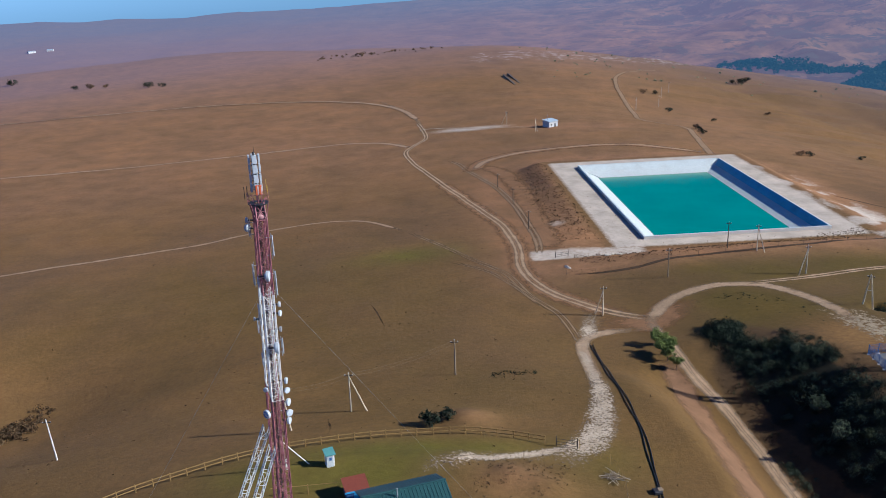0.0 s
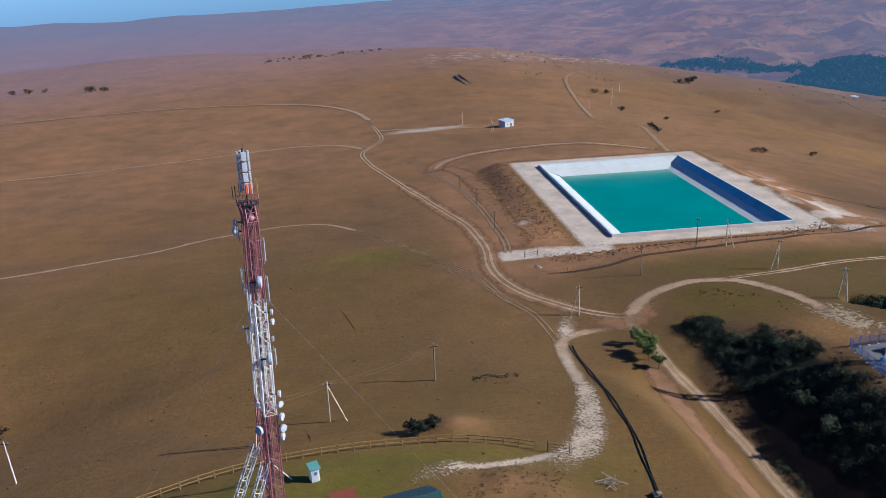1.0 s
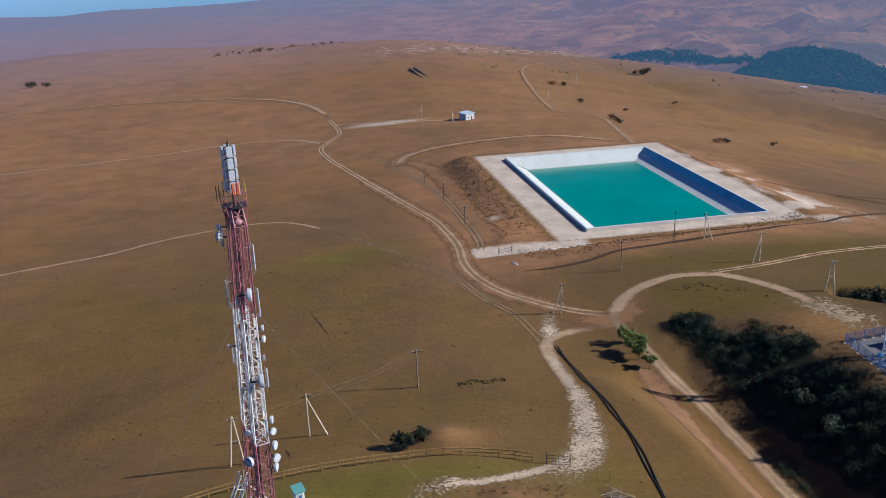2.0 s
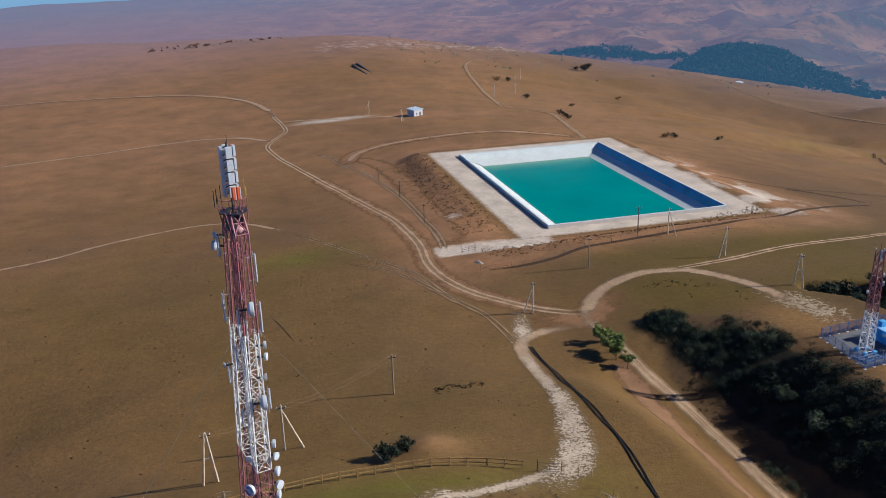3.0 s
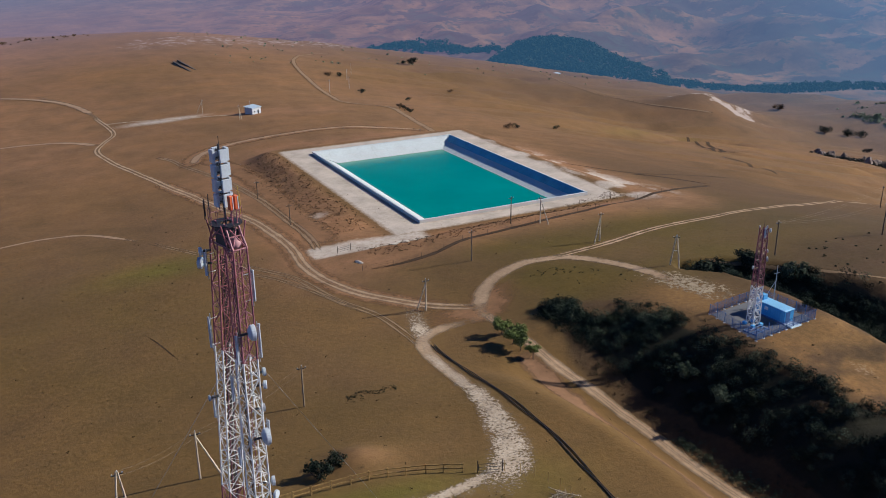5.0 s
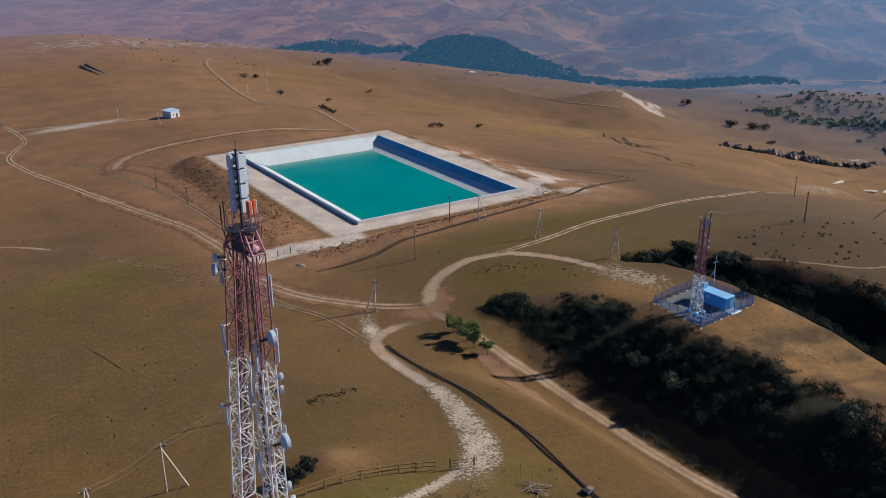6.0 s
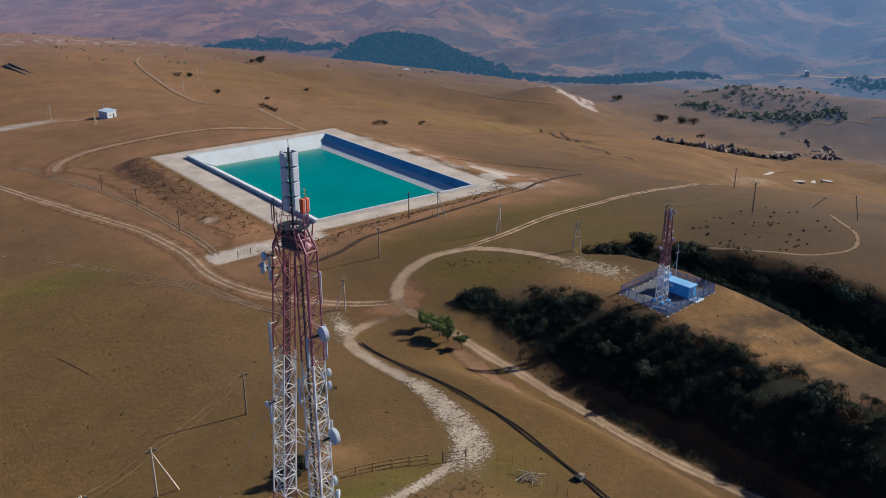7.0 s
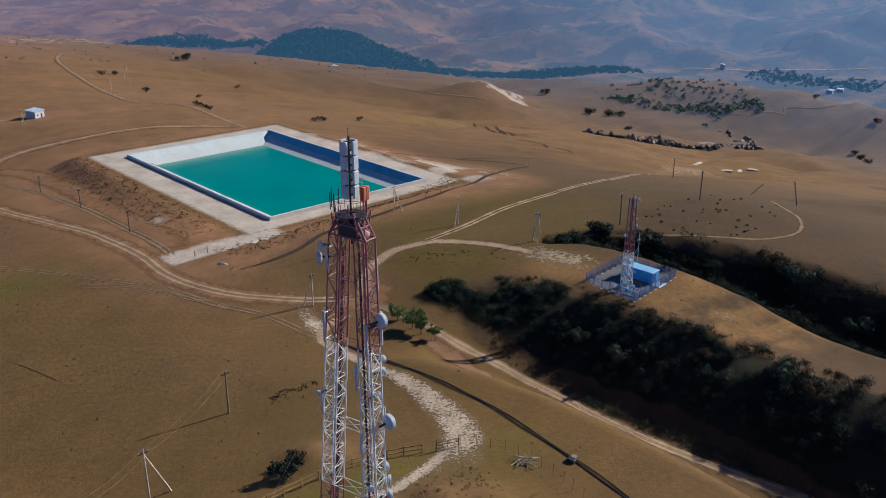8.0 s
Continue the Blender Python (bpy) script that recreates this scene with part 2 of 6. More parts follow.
# ---- lie of the land ----
KNOLLS = ((-25, -78, 26, -2.94), (-88, -145, 32, 7.29), (35, -145, 26, -5.84), (95, -85, 35, 3.23), (-135, -120, 30, 1.7),
          (-160, -75, 35, -9.3), (-65, 290, 70, -1.11), (135, 330, 90, -4.42), (330, 300, 90, -11.08), (30, 110, 60, 3.07),
          (480, 200, 90, -7.9))


def swell(u):
    return np.logaddexp(0, u)


def step(a, b, v):
    k = np.clip((v - a) / (b - a), 0, 1)
    return k * k * (3 - 2 * k)


_table = np.random.RandomState(5).rand(256, 256)


def value_noise(x, y):
    xi, yi = np.floor(x).astype(int), np.floor(y).astype(int)
    u, v = x - xi, y - yi
    u, v = u * u * (3 - 2 * u), v * v * (3 - 2 * v)
    a, b = _table[xi % 256, yi % 256], _table[(xi + 1) % 256, yi % 256]
    c, d = _table[xi % 256, (yi + 1) % 256], _table[(xi + 1) % 256, (yi + 1) % 256]
    return (a * (1 - u) + b * u) * (1 - v) + (c * (1 - u) + d * u) * v


def fbm(x, y, octaves=5, ridged=False):
    total, size, weight = 0.0, 1.0, 0.5
    for n in range(octaves):
        v = value_noise(x * size + 17.3 * n, y * size + 5.1 * n)
        total = total + weight * ((1 - np.abs(2 * v - 1)) if ridged else v)
        size, weight = size * 2.03, weight * 0.5
    return total


def plateau(x, y):
    z = (-3.3 + 0.0703 * x - 0.1514 * y - 9.98 * swell((x - 60) / 40) + 0.58 * swell((x - 400) / 100) + 4.25 * swell((y + 40) / 40)
         + 4.65 * swell((y - 500) / 120) + 1.2 * swell((-x - 110) / 30) - 10.85 * swell((-y - 150) / 40)
         + 1.77 * np.exp(-((x - 60) ** 2 + (y + 20) ** 2) / 3600) + 1.99 * swell((x - 60) / 40) * np.tanh((y - 300) / 300))
    for a, b, r, high in KNOLLS:
        z = z + high * np.exp(-((x - a) ** 2 + (y - b) ** 2) / r ** 2)
    return z


def rect_gap(x, y, x0, x1, y0, y1):
    """How far a place lies outside a rectangle; 0 inside."""
    return np.hypot(np.maximum(np.maximum(x0 - x, x - x1), 0), np.maximum(np.maximum(y0 - y, y - y1), 0))


def line_gap(x, y, line):
    """The distance from a line of points, and how far along it the nearest place lies (0 to 1)."""
    best, where = np.full(np.shape(x), 1e9), np.zeros(np.shape(x))
    n = len(line) - 1
    for k, ((ax, ay), (bx, by)) in enumerate(zip(line, line[1:])):
        dx, dy = bx - ax, by - ay
        s = np.clip(((x - ax) * dx + (y - ay) * dy) / (dx * dx + dy * dy), 0, 1)
        d = np.hypot(x - ax - s * dx, y - ay - s * dy)
        where, best = np.where(d < best, (k + s) / n, where), np.minimum(best, d)
    return best, where


RAVINE = ((-7, -76), (-3.5, -83), (-1.5, -89), (-0.7, -98), (0.5, -110), (1.5, -121.5), (3.1, -132.5), (4.5, -143.5), (3.6, -157), (2, -175), (0, -230))
SCRUB_WIDE = ((0, 0.1, 0.2, 0.3, 0.5, 0.7, 1), (2, 5, 9, 10, 9.5, 11.3, 12))
DALE_LINE = ((80, 91, 99, 108, 124, 136, 150, 175, 230), (-19.0, -18.6, -16.0, -13.8, -12.6, -12.2, -12.4, -13.5, -15.0))
DALE_FLOOR = ((80, 91, 99, 108, 124, 140, 175, 230), (3.4, 1.9, 0.2, -1.7, -2.1, -2.2, -3.0, -5.0))
RAVINE_B = ((31, -75), (38.5, -80), (43, -89), (45.5, -100), (47, -112), (48, -125), (47.5, -137), (46, -152), (43, -175), (40, -230))
B_WIDE = ((0, 0.2, 0.4, 0.6, 1), (3, 7, 11, 12, 12))
VALLEY = ((1270, 720), (1358, 634), (1430, 575), (1560, 480), (1720, 380))
WOODED = (712.0, 1040.0)
FAR_TRACK = ((330, 598), (366, 606), (395, 590), (399, 560), (390, 515), (378, 470), (374, 425), (384, 395), (392, 372), (408, 348), (430, 330))
LEFT_RIM = ((-850, 810), (-650, 945), (-440, 1030), (-180, 1080), (0, 1080), (130, 1065), (260, 1040))
RIM = ((590, 490), (680, 400), (735, 320), (785, 230), (825, 130), (850, 20))
POOL = (0.0, 58.0, 0.0, 93.0)


def land(x, y):
    x, y = np.asarray(x, float), np.asarray(y, float)
    z = plateau(np.clip(x, -900, 1400), np.clip(y, -450, 1300))
    d = np.hypot(x, y)
    # the plateau breaks off into a broad valley with hills behind it
    far = step(720, 1500, d)
    az = np.arctan2(x, np.maximum(y, 1))
    hills = -215 + 30 * fbm(x / 420, y / 420, 4) + 150 * step(1100, 2000, d) * (fbm(x / 430 + 3, y / 430, 6, True) - 0.35) * (0.10 + 0.9 * step(0.1, 0.6, az)) * (1 - 0.85 * np.exp(-(line_gap(x, y, VALLEY)[0] / 170) ** 2))
    hills = hills + step(1700, 4600, d) * (-18 + 175 * step(-0.3, 0.8, az))
    u, v = (x - WOODED[0]) * 0.64 + (y - WOODED[1]) * 0.77, (x - WOODED[0]) * 0.77 - (y - WOODED[1]) * 0.64
    hills = hills + 101 * (0.80 + 0.42 * fbm(x / 75 + 1, y / 75, 3)) * np.exp(-(u / 190) ** 2 - (v / np.where(v < 0, 85, 175)) ** 2)
    hills = hills + 22 * np.exp(-(((x - 1080) / 300) ** 2 + ((y - 760) / 150) ** 2))
    z = z * (1 - far) + hills * far
    # the raised rim of the plateau, washed slopes below it
    d3, s3 = line_gap(x, y, RIM)
    z = z + np.interp(s3, [0, 0.2, 0.4, 0.8, 1], [0, 25, 46, 55, 53]) * np.exp(-(d3 / 95) ** 2)
    d4 = line_gap(x, y, LEFT_RIM)[0]
    lift, share = 0.0, 1e-9
    for (a, b), high in zip(LEFT_RIM, (56, 68, 72, 62, 46, 22, 0)):
        near_by = np.exp(-((x - a) ** 2 + (y - b) ** 2) / 230 ** 2)
        lift, share = lift + high * near_by, share + near_by
    z = z + lift / share * np.exp(-(d4 / 190) ** 2)
    for a, b, r, high in ((-64.5, -115, 4.5, 1.7), (-60, -136.2, 3.6, 1.3), (-55, -139, 3.0, 0.9), (446, 372, 42, 17), (512, 112, 42, 12), (475, 190, 26, 7)):
        z = z + high * np.exp(-((x - a) ** 2 + (y - b) ** 2) / r ** 2)
    wash = np.clip(fbm(y / 48 + x / 300, x / 210 + 2, 4, True) - 0.52, 0, 1) * step(110, 260, x) * (1 - step(800, 1100, d))
    z = z - 26 * wash * (1 - np.exp(-(line_gap(x, y, FAR_TRACK)[0] / 32) ** 2))
    near = 1 - step(300, 900, d)
    z = z + (fbm(x / 23, y / 23, 3) - 0.45) * 0.7 * near + 3 * (fbm(x / 110 + 9, y / 110, 3) - 0.45) * step(150, 400, d)
    # the dale of the dirt road: a short slope on its west, a long scrubby one on its east
    side = x - np.interp(-y, *DALE_LINE)
    rise = step(0, 1, (np.abs(side) - 1.5) / np.where(side > 0, 25.0, 16.0))
    z = z + (np.interp(-y, *DALE_FLOOR) - z) * (1 - rise) * step(76, 98, -y)
    d2, s2 = line_gap(x, y, RAVINE_B)
    w2 = 1.2 * np.interp(s2, *B_WIDE)
    z = z - np.interp(s2, [0, 0.3, 1], [2.5, 5.5, 8]) * (1 - step(0.05, 1.0, d2 / w2))
    z = z + 0.9 * (fbm(x / 5 + 3, y / 5, 3) - 0.45) * np.maximum(step(2, 8, side) * (1 - step(22, 30, side)) * step(80, 95, -y), 1 - step(0.6, 1.1, d2 / w2))
    # levelled platform of the pool, and the pit under it
    gap = rect_gap(x, y, -11, 69, -7, 104)
    z = z + (-1.0 - z) * (1 - step(0, 13, gap))
    tail = rect_gap(x, y, -36, 0, -13, -7)
    z = z + (-0.9 - z) * (1 - step(0, 4, tail)) * 0.8
    spoil = step(0, 4, gap) * (1 - step(12, 22, gap)) * step(-26, -13, -x) * step(0, 10, y) * (1 - step(100, 120, y))
    z = z + spoil * 0.8 * (fbm(x / 4.5 + y / 9, y / 2.6, 4, True) - 0.35)
    z = np.where((x > POOL[0] + 0.5) & (x < POOL[1] - 0.5) & (y > POOL[2] + 0.5) & (y < POOL[3] - 0.5), -9.0, z)
    # levelled yards
    z = z + (7.9 - z) * (1 - step(0, 5, rect_gap(x, y, 12.4, 30.2, -113.6, -98)))
    z = z + (11.4 - z) * (1 - step(0, 6, rect_gap(x, y, -95, -68, -158, -132)))
    return z


def axis(lo, hi, fine, reach, grow=1.035):
    mid = list(np.arange(lo, hi + 0.01, fine))
    out, s = [], fine
    v = hi
    while v < reach:
        s *= grow
        v += s
        out.append(v)
    back, s, v = [], fine, lo
    while v > -reach:
        s *= grow
        v -= s
        back.append(v)
    return np.array(back[::-1] + mid + out)


GX, GY = axis(-170, 132, 1.0, 4700, 1.023), axis(-168, 128, 1.0, 4700, 1.023)
_x, _y = np.meshgrid(GX, GY)
GZ = land(_x, _y)


def height(x, y):
    """The ground's height by its mesh."""
    x, y = np.asarray(x, float), np.asarray(y, float)
    i, j = np.clip(np.searchsorted(GX, x) - 1, 0, len(GX) - 2), np.clip(np.searchsorted(GY, y) - 1, 0, len(GY) - 2)
    u, v = (x - GX[i]) / (GX[i + 1] - GX[i]), (y - GY[j]) / (GY[j + 1] - GY[j])
    return (GZ[j, i] * (1 - u) + GZ[j, i + 1] * u) * (1 - v) + (GZ[j + 1, i] * (1 - u) + GZ[j + 1, i + 1] * u) * v


def hz(x, y):
    return float(height(x, y))


def sheet(name, keep, material, masks):
    rows, cols = _x.shape
    a = (np.arange(rows - 1)[:, None] * cols + np.arange(cols - 1)[None]).ravel()
    quads = np.stack([a, a + 1, a + cols + 1, a + cols], 1)[keep.ravel()]
    used, inverse = np.unique(quads, return_inverse=True)
    co = np.stack([_x.ravel(), _y.ravel(), GZ.ravel()], 1)[used]
    me = bpy.data.meshes.new(name)
    me.from_pydata(co.tolist(), [], inverse.reshape(-1, 4).tolist())
    me.polygons.foreach_set("use_smooth", np.ones(len(me.polygons), bool))
    for key, values in masks.items():
        me.attributes.new(key, "FLOAT", "POINT").data.foreach_set("value", values.ravel()[used].astype(np.float32))
    me.materials.append(material)
    return new(name, me)


def spot(x, y, r, ry=None):
    return np.exp(-((_x - x) / r) ** 2 - ((_y - y) / (ry or r)) ** 2)


_d = np.hypot(_x, _y)
_gap = rect_gap(_x, _y, -11, 69, -7, 104)
_apron = 1 - step(-1.0, 3.5, rect_gap(_x, _y, -9, 66, -5, 101))
_apron = np.maximum(_apron, 0.75 * (1 - step(0, 4, rect_gap(_x, _y, -35, -4, -12.5, -7))))
_apron = np.maximum(_apron, 0.75 * (1 - step(0, 20, rect_gap(_x, _y, 62, 78, -4, 84))) * step(0.30, 0.50, fbm(_x / 9 + 4, _y / 16, 4)))
_d1, _s1 = line_gap(_x, _y, RAVINE)
_d2, _s2 = line_gap(_x, _y, RAVINE_B)
_u, _v = (_x - WOODED[0]) * 0.64 + (_y - WOODED[1]) * 0.77, (_x - WOODED[0]) * 0.77 - (_y - WOODED[1]) * 0.64
MASKS = {
    "olive": np.clip(1.0 * spot(0.5, -82.5, 7, 8) + 0.4 * spot(-85, -40, 60, 70) + 0.15 * spot(-150, -60, 60) + 0.3 * spot(-60, -105, 35) + 0.95 * spot(18, -66, 30, 26) + 0.95 * spot(72, -70, 45, 45) + 0.6 * spot(10, -35, 40, 14) + 0.8 * spot(100, -50, 60, 35)
                     + 0.7 * spot(330, 300, 60, 30) + 0.5 * spot(150, 150, 80) + 0.35 * fbm(_x / 60, _y / 60, 3), 0, 1),
    "lawn": np.clip(1.0 * spot(-92, -131, 16, 9) + 0.9 * spot(-66, -126, 14, 4) + 0.6 * spot(-80, -134, 10, 8) + 0.5 * spot(-45, -132, 8) + 0.85 * spot(-70, 4, 16, 8)
                    + 0.5 * np.exp(-(line_gap(_x, _y, ((235, 220), (280, 240), (345, 262)))[0] / 6) ** 2), 0, 1),
    "straw": np.clip(0.75 * (1 - step(0, 7, rect_gap(_x, _y, 17, 33, -139, -114))) * step(0.25, 0.6, fbm(_x / 6, _y / 3, 4)) + 0.5 * spot(-138, -85, 42) + 0.85 * spot(17, -91, 9, 11)
                     + 0.4 * np.exp(-((_y + 10 - 0.15 * (_x - 20)) / 3) ** 2) * step(-25, -15, _x) * (1 - step(60, 90, _x)), 0, 1),
    "soil": np.clip(0.85 * spot(-38, 40, 12, 70) + 0.8 * spot(-34, -22, 18, 16) + 0.5 * step(20, 160, _y) * (1 - step(100, 240, _x)) * (1 - step(800, 1200, _d)) + 0.95 * step(0, 4, _gap) * (1 - step(12, 34, _gap)) + 0.9 * spot(26, 232, 32, 11) + 0.45 * spot(-64, -115, 5, 4) + 0.7 * spot(-59, -137, 5, 5)
                    + 0.35 * step(40, 260, _y) * (1 - step(-120, 0, _x)) * (1 - step(800, 1200, _d)) + 0.4 * spot(330, 200, 200) + 0.6 * np.exp(-((_x + 29) / 5) ** 2) * step(-15, 0, _y) * (1 - step(90, 130, _y)), 0, 1),
    # Dark soil, with the shade of the mound's south slope painted in.
    "soil_and_shade": np.clip(0.85 * (1 - step(1.1, 1.5, _d1 / np.interp(_s1, *SCRUB_WIDE))) + 0.4 * step(230, 620, _d) * (1 - 0.7 * step(900, 1300, _d)) * step(0.25, 0.75, np.arctan2(_x, np.maximum(_y, 1))) + 0.9 * spot(28, -148, 26, 20) + 0.8 * step(45, 120, _x - 0.15 * _y) * (1 - step(130, 300, _d)) + 0.9 * step(-24, 10, _x) * (1 - step(-90, -70, _y)), 0, 1),
    "pale": np.clip(_apron + 0.40 * spot(275, 38, 36, 9) + 0.6 * spot(-23, 23, 5, 4) + 0.8 * spot(-28, 246, 26, 9) + 0.32 * spot(23, -128, 3, 6) + 0.3 * spot(29, -135, 2, 5), 0, 1),
    "rock": np.clip(0.78 * np.exp(-(line_gap(_x, _y, ((436, 388), (452, 358), (474, 330)))[0] / 11) ** 2) + 0.75 * np.exp(-((_x - 505 - 0.5 * (_y - 390)) / 16) ** 2) * (1 - step(25, 60, np.abs(_y - 385)))
                    + 0.2 * spot(515, 205, 50, 12) + 0.5 * spot(580, 205, 30, 16) 
                    + 0.5 * (1 - step(25, 80, np.abs(_y - 660 - 0.2 * _x))) * step(-60, 40, _x) * (1 - step(250, 400, _x)), 0, 1),
    "wood": np.clip(1.1 * np.exp(-(_u / 170) ** 2 - (_v / np.where(_v < 0, 90, 190)) ** 2)
                    + 0.8 * spot(1000, 800, 190, 45) + 0.75 * np.exp(-(line_gap(_x, _y, ((660, 1600), (850, 1440)))[0] / 30) ** 2) + 0.42 * spot(672, 300, 42, 42) + 0.85 * np.exp(-(line_gap(_x, _y, ((436, 216), (452, 200), (467, 176), (484, 150)))[0] / 15) ** 2)
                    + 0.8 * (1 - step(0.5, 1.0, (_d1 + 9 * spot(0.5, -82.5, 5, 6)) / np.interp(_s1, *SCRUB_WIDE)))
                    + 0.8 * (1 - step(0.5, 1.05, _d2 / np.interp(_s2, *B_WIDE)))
                    + 0.78 * step(1250, 1500, _d) * step(0.46, 0.60, fbm(_x / 120 + 2, _y / 60, 5)) * step(0.05, 0.4, np.arctan2(_x, np.maximum(_y, 1))), 0, 1),
    "far": step(620, 1100, _d) * (0.08 + 0.92 * step(-0.2, 0.4, np.arctan2(_x, np.maximum(_y, 1)))),
    # Tint and strength of the imitated haze glow on the far land.
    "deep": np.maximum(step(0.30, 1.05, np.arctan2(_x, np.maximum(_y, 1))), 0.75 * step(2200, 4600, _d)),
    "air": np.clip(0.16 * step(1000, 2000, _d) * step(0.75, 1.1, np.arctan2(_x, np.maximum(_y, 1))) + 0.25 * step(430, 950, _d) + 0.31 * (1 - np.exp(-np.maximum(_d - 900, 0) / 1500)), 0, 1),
}
_near = (_d[:-1, :-1] < 430)
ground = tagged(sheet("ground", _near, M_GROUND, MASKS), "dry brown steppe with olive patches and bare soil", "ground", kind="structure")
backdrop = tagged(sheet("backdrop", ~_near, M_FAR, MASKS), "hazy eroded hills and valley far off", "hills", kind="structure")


# ---- tracks ----
def spread(line, gap=1.5):
    """Evenly spaced places along a line, rounded at its corners."""
    pts = [Vector((*p, 0)) for p in line]
    out = []
    for k in range(len(pts) - 1):
        p0, p1, p2, p3 = pts[max(k - 1, 0)], pts[k], pts[k + 1], pts[min(k + 2, len(pts) - 1)]
        n = max(2, int((p2 - p1).length / gap))
        for i in range(n):
            s = i / n
            out.append(0.5 * (2 * p1 + (p2 - p0) * s + (2 * p0 - 5 * p1 + 4 * p2 - p3) * s * s + (3 * p1 - p0 - 3 * p2 + p3) * s ** 3))
    return out + [pts[-1]]


def track(name, line, width, material, label, lift=0.05, wheels=False, ends=None):
    way = spread(line, 1.2)
    n = 13
    verts, values = [], []
    for k, p in enumerate(way):
        a, b = way[max(k - 1, 0)], way[min(k + 1, len(way) - 1)]
        side = Vector((a.y - b.y, b.x - a.x, 0)).normalized()
        s = k / (len(way) - 1)
        w = width if ends is None else width + (ends - width) * s
        fade = min(1.0, k / 9.0 + 0.1, (len(way) - 1 - k) / 9.0 + 0.1)
        for i in range(n):
            u = i / (n - 1) * 2 - 1
            q = p + side * u * w * 0.5 * 1.35
            verts.append((q.x, q.y, hz(q.x, q.y) + lift + 0.0006 * max(0.0, math.hypot(q.x, q.y) - 130)))
            core = 1.15 - abs(u) ** 2 * 1.35
            if wheels:
                core = 1.05 * math.exp(-((abs(u) - 0.36) / 0.22) ** 2) + 0.22 * (abs(u) < 0.36) - max(0, abs(u) - 0.7)
            values.append(core * fade)
    faces = [(k * n + i, k * n + i + 1, (k + 1) * n + i + 1, (k + 1) * n + i) for k in range(len(way) - 1) for i in range(n - 1)]
    me = bpy.data.meshes.new(name)
    me.from_pydata(verts, [], faces)
    me.polygons.foreach_set("use_smooth", np.ones(len(faces), bool))
    me.attributes.new("across", "FLOAT", "POINT").data.foreach_set("value", values)
    me.materials.append(material)
    return tagged(new(name, me), label, "dirt road", "dirt tracks", "structure")


T_MAIN = ((-7.5, -170), (-9.5, -153), (-11, -144), (-12.2, -136), (-12.8, -126), (-12.8, -116), (-13.4, -107), (-15.1, -99), (-17.6, -91), (-18.4, -80), (-18, -68))
T_LOOP = ((-18.4, -72), (-17.6, -66.5), (-12.9, -59.5), (-8.0, -55.4), (-2.6, -52.6), (3.3, -51.4), (9.7, -52.8), (14.9, -57), (18.8, -66.5), (20.6, -75), (20.5, -84))
T_WEST = ((-15.5, -67.5), (-19.7, -64.3), (-22.5, -62.2), (-27.1, -58), (-32.9, -50.2), (-36.6, -43.4), (-39.2, -34.5), (-40.2, -25), (-40.1, -15.5), (-38.8, -5), (-38.3, 5),
          (-38.6, 17), (-39.3, 29), (-43.1, 48), (-48.9, 78), (-54.6, 104), (-60, 133), (-64.2, 156), (-66.8, 184.5), (-61.8, 205), (-54.8, 226), (-54.6, 254), (-56.6, 290))
T_GRAVEL = ((-19.5, -71), (-24.3, -70.4), (-30.7, -71.2), (-35.0, -74.6), (-36.8, -81.3), (-37.6, -91.5), (-39.0, -103.5), (-40.4, -111.8), (-42.0, -118.6), (-45.2, -123.6), (-48.6, -126), (-53.9, -128), (-60, -129.6), (-66, -130.9), (-71, -132.6), (-74, -135.2))
track("road", T_MAIN, 2.5, M_TRACK, "pale dusty dirt road beside the gully", ends=2.8)
track("road", T_MAIN, 2.6, M_TRACK, "paler wheel lines on the dusty road", 0.075, True)
track("road", T_LOOP, 3.5, M_TRACK, "curved dirt road round the grassy rise", 0.06)
track("road", T_WEST, 3.6, M_TRACK, "winding dirt track across the steppe", 0.055, True)
track("road", T_WEST[2:16], 6.5, M_REDSOIL, "trampled reddish soil along the winding track", 0.035)
track("road", ((-36, 130), (-29, 112), (-26.5, 88), (-26.5, 52), (-27.5, 16), (-30, -6)), 8.0, M_REDSOIL, "churned reddish soil at the foot of the bank", 0.04)
track("road", T_GRAVEL[:7], 2.9, M_TRACK, "worn dirt branch leading to the gravel track", 0.062)
track("road", T_GRAVEL[3:10], 2.3, M_GRAVEL, "whitish gravel track beside the black pipes", 0.07)
track("road", T_GRAVEL[8:], 2.6, M_LOOSE, "strewn white gravel leading into the fenced yard", 0.075)
track("road", ((-59, -128.6), (-63.5, -129.8), (-68, -131.2), (-72.5, -133.6)), 5.0, M_LOOSE, "fan of loose white gravel before the house", 0.085)
track("road", ((-50.6, -126.2), (-54, -129), (-57.5, -131), (-59.5, -133.5)), 2.6, M_GRAVEL, "side stream of white gravel in the yard", 0.09)
track("road", ((-36.5, -79), (-34.4, -73.5), (-32.6, -68), (-31, -63), (-29.6, -57.5)), 4.6, M_LOOSE, "patch of white gravel at the road fork", 0.08)
track("road", ((-31, -66), (-24, -66.5), (-17.5, -68), (-12, -62), (-6, -57)), 9.0, M_REDSOIL, "trampled reddish soil at the road fork", 0.03)
track("road", ((-21.5, -86), (-20.5, -98), (-20.8, -110), (-21.8, -122), (-22.6, -134), (-22.5, -150), (-22, -168)), 5.0, M_GRADED, "bare graded slope of pinkish soil beside the road", 0.035, ends=12.0)
track("road", ((-37.6, -92), (-38.8, -104), (-40.4, -112), (-42.8, -119.5), (-46, -125.5), (-51.5, -129.5), (-57, -131.5)), 2.6, M_LOOSE, "spread patch of white limestone gravel", 0.085, ends=8.5)
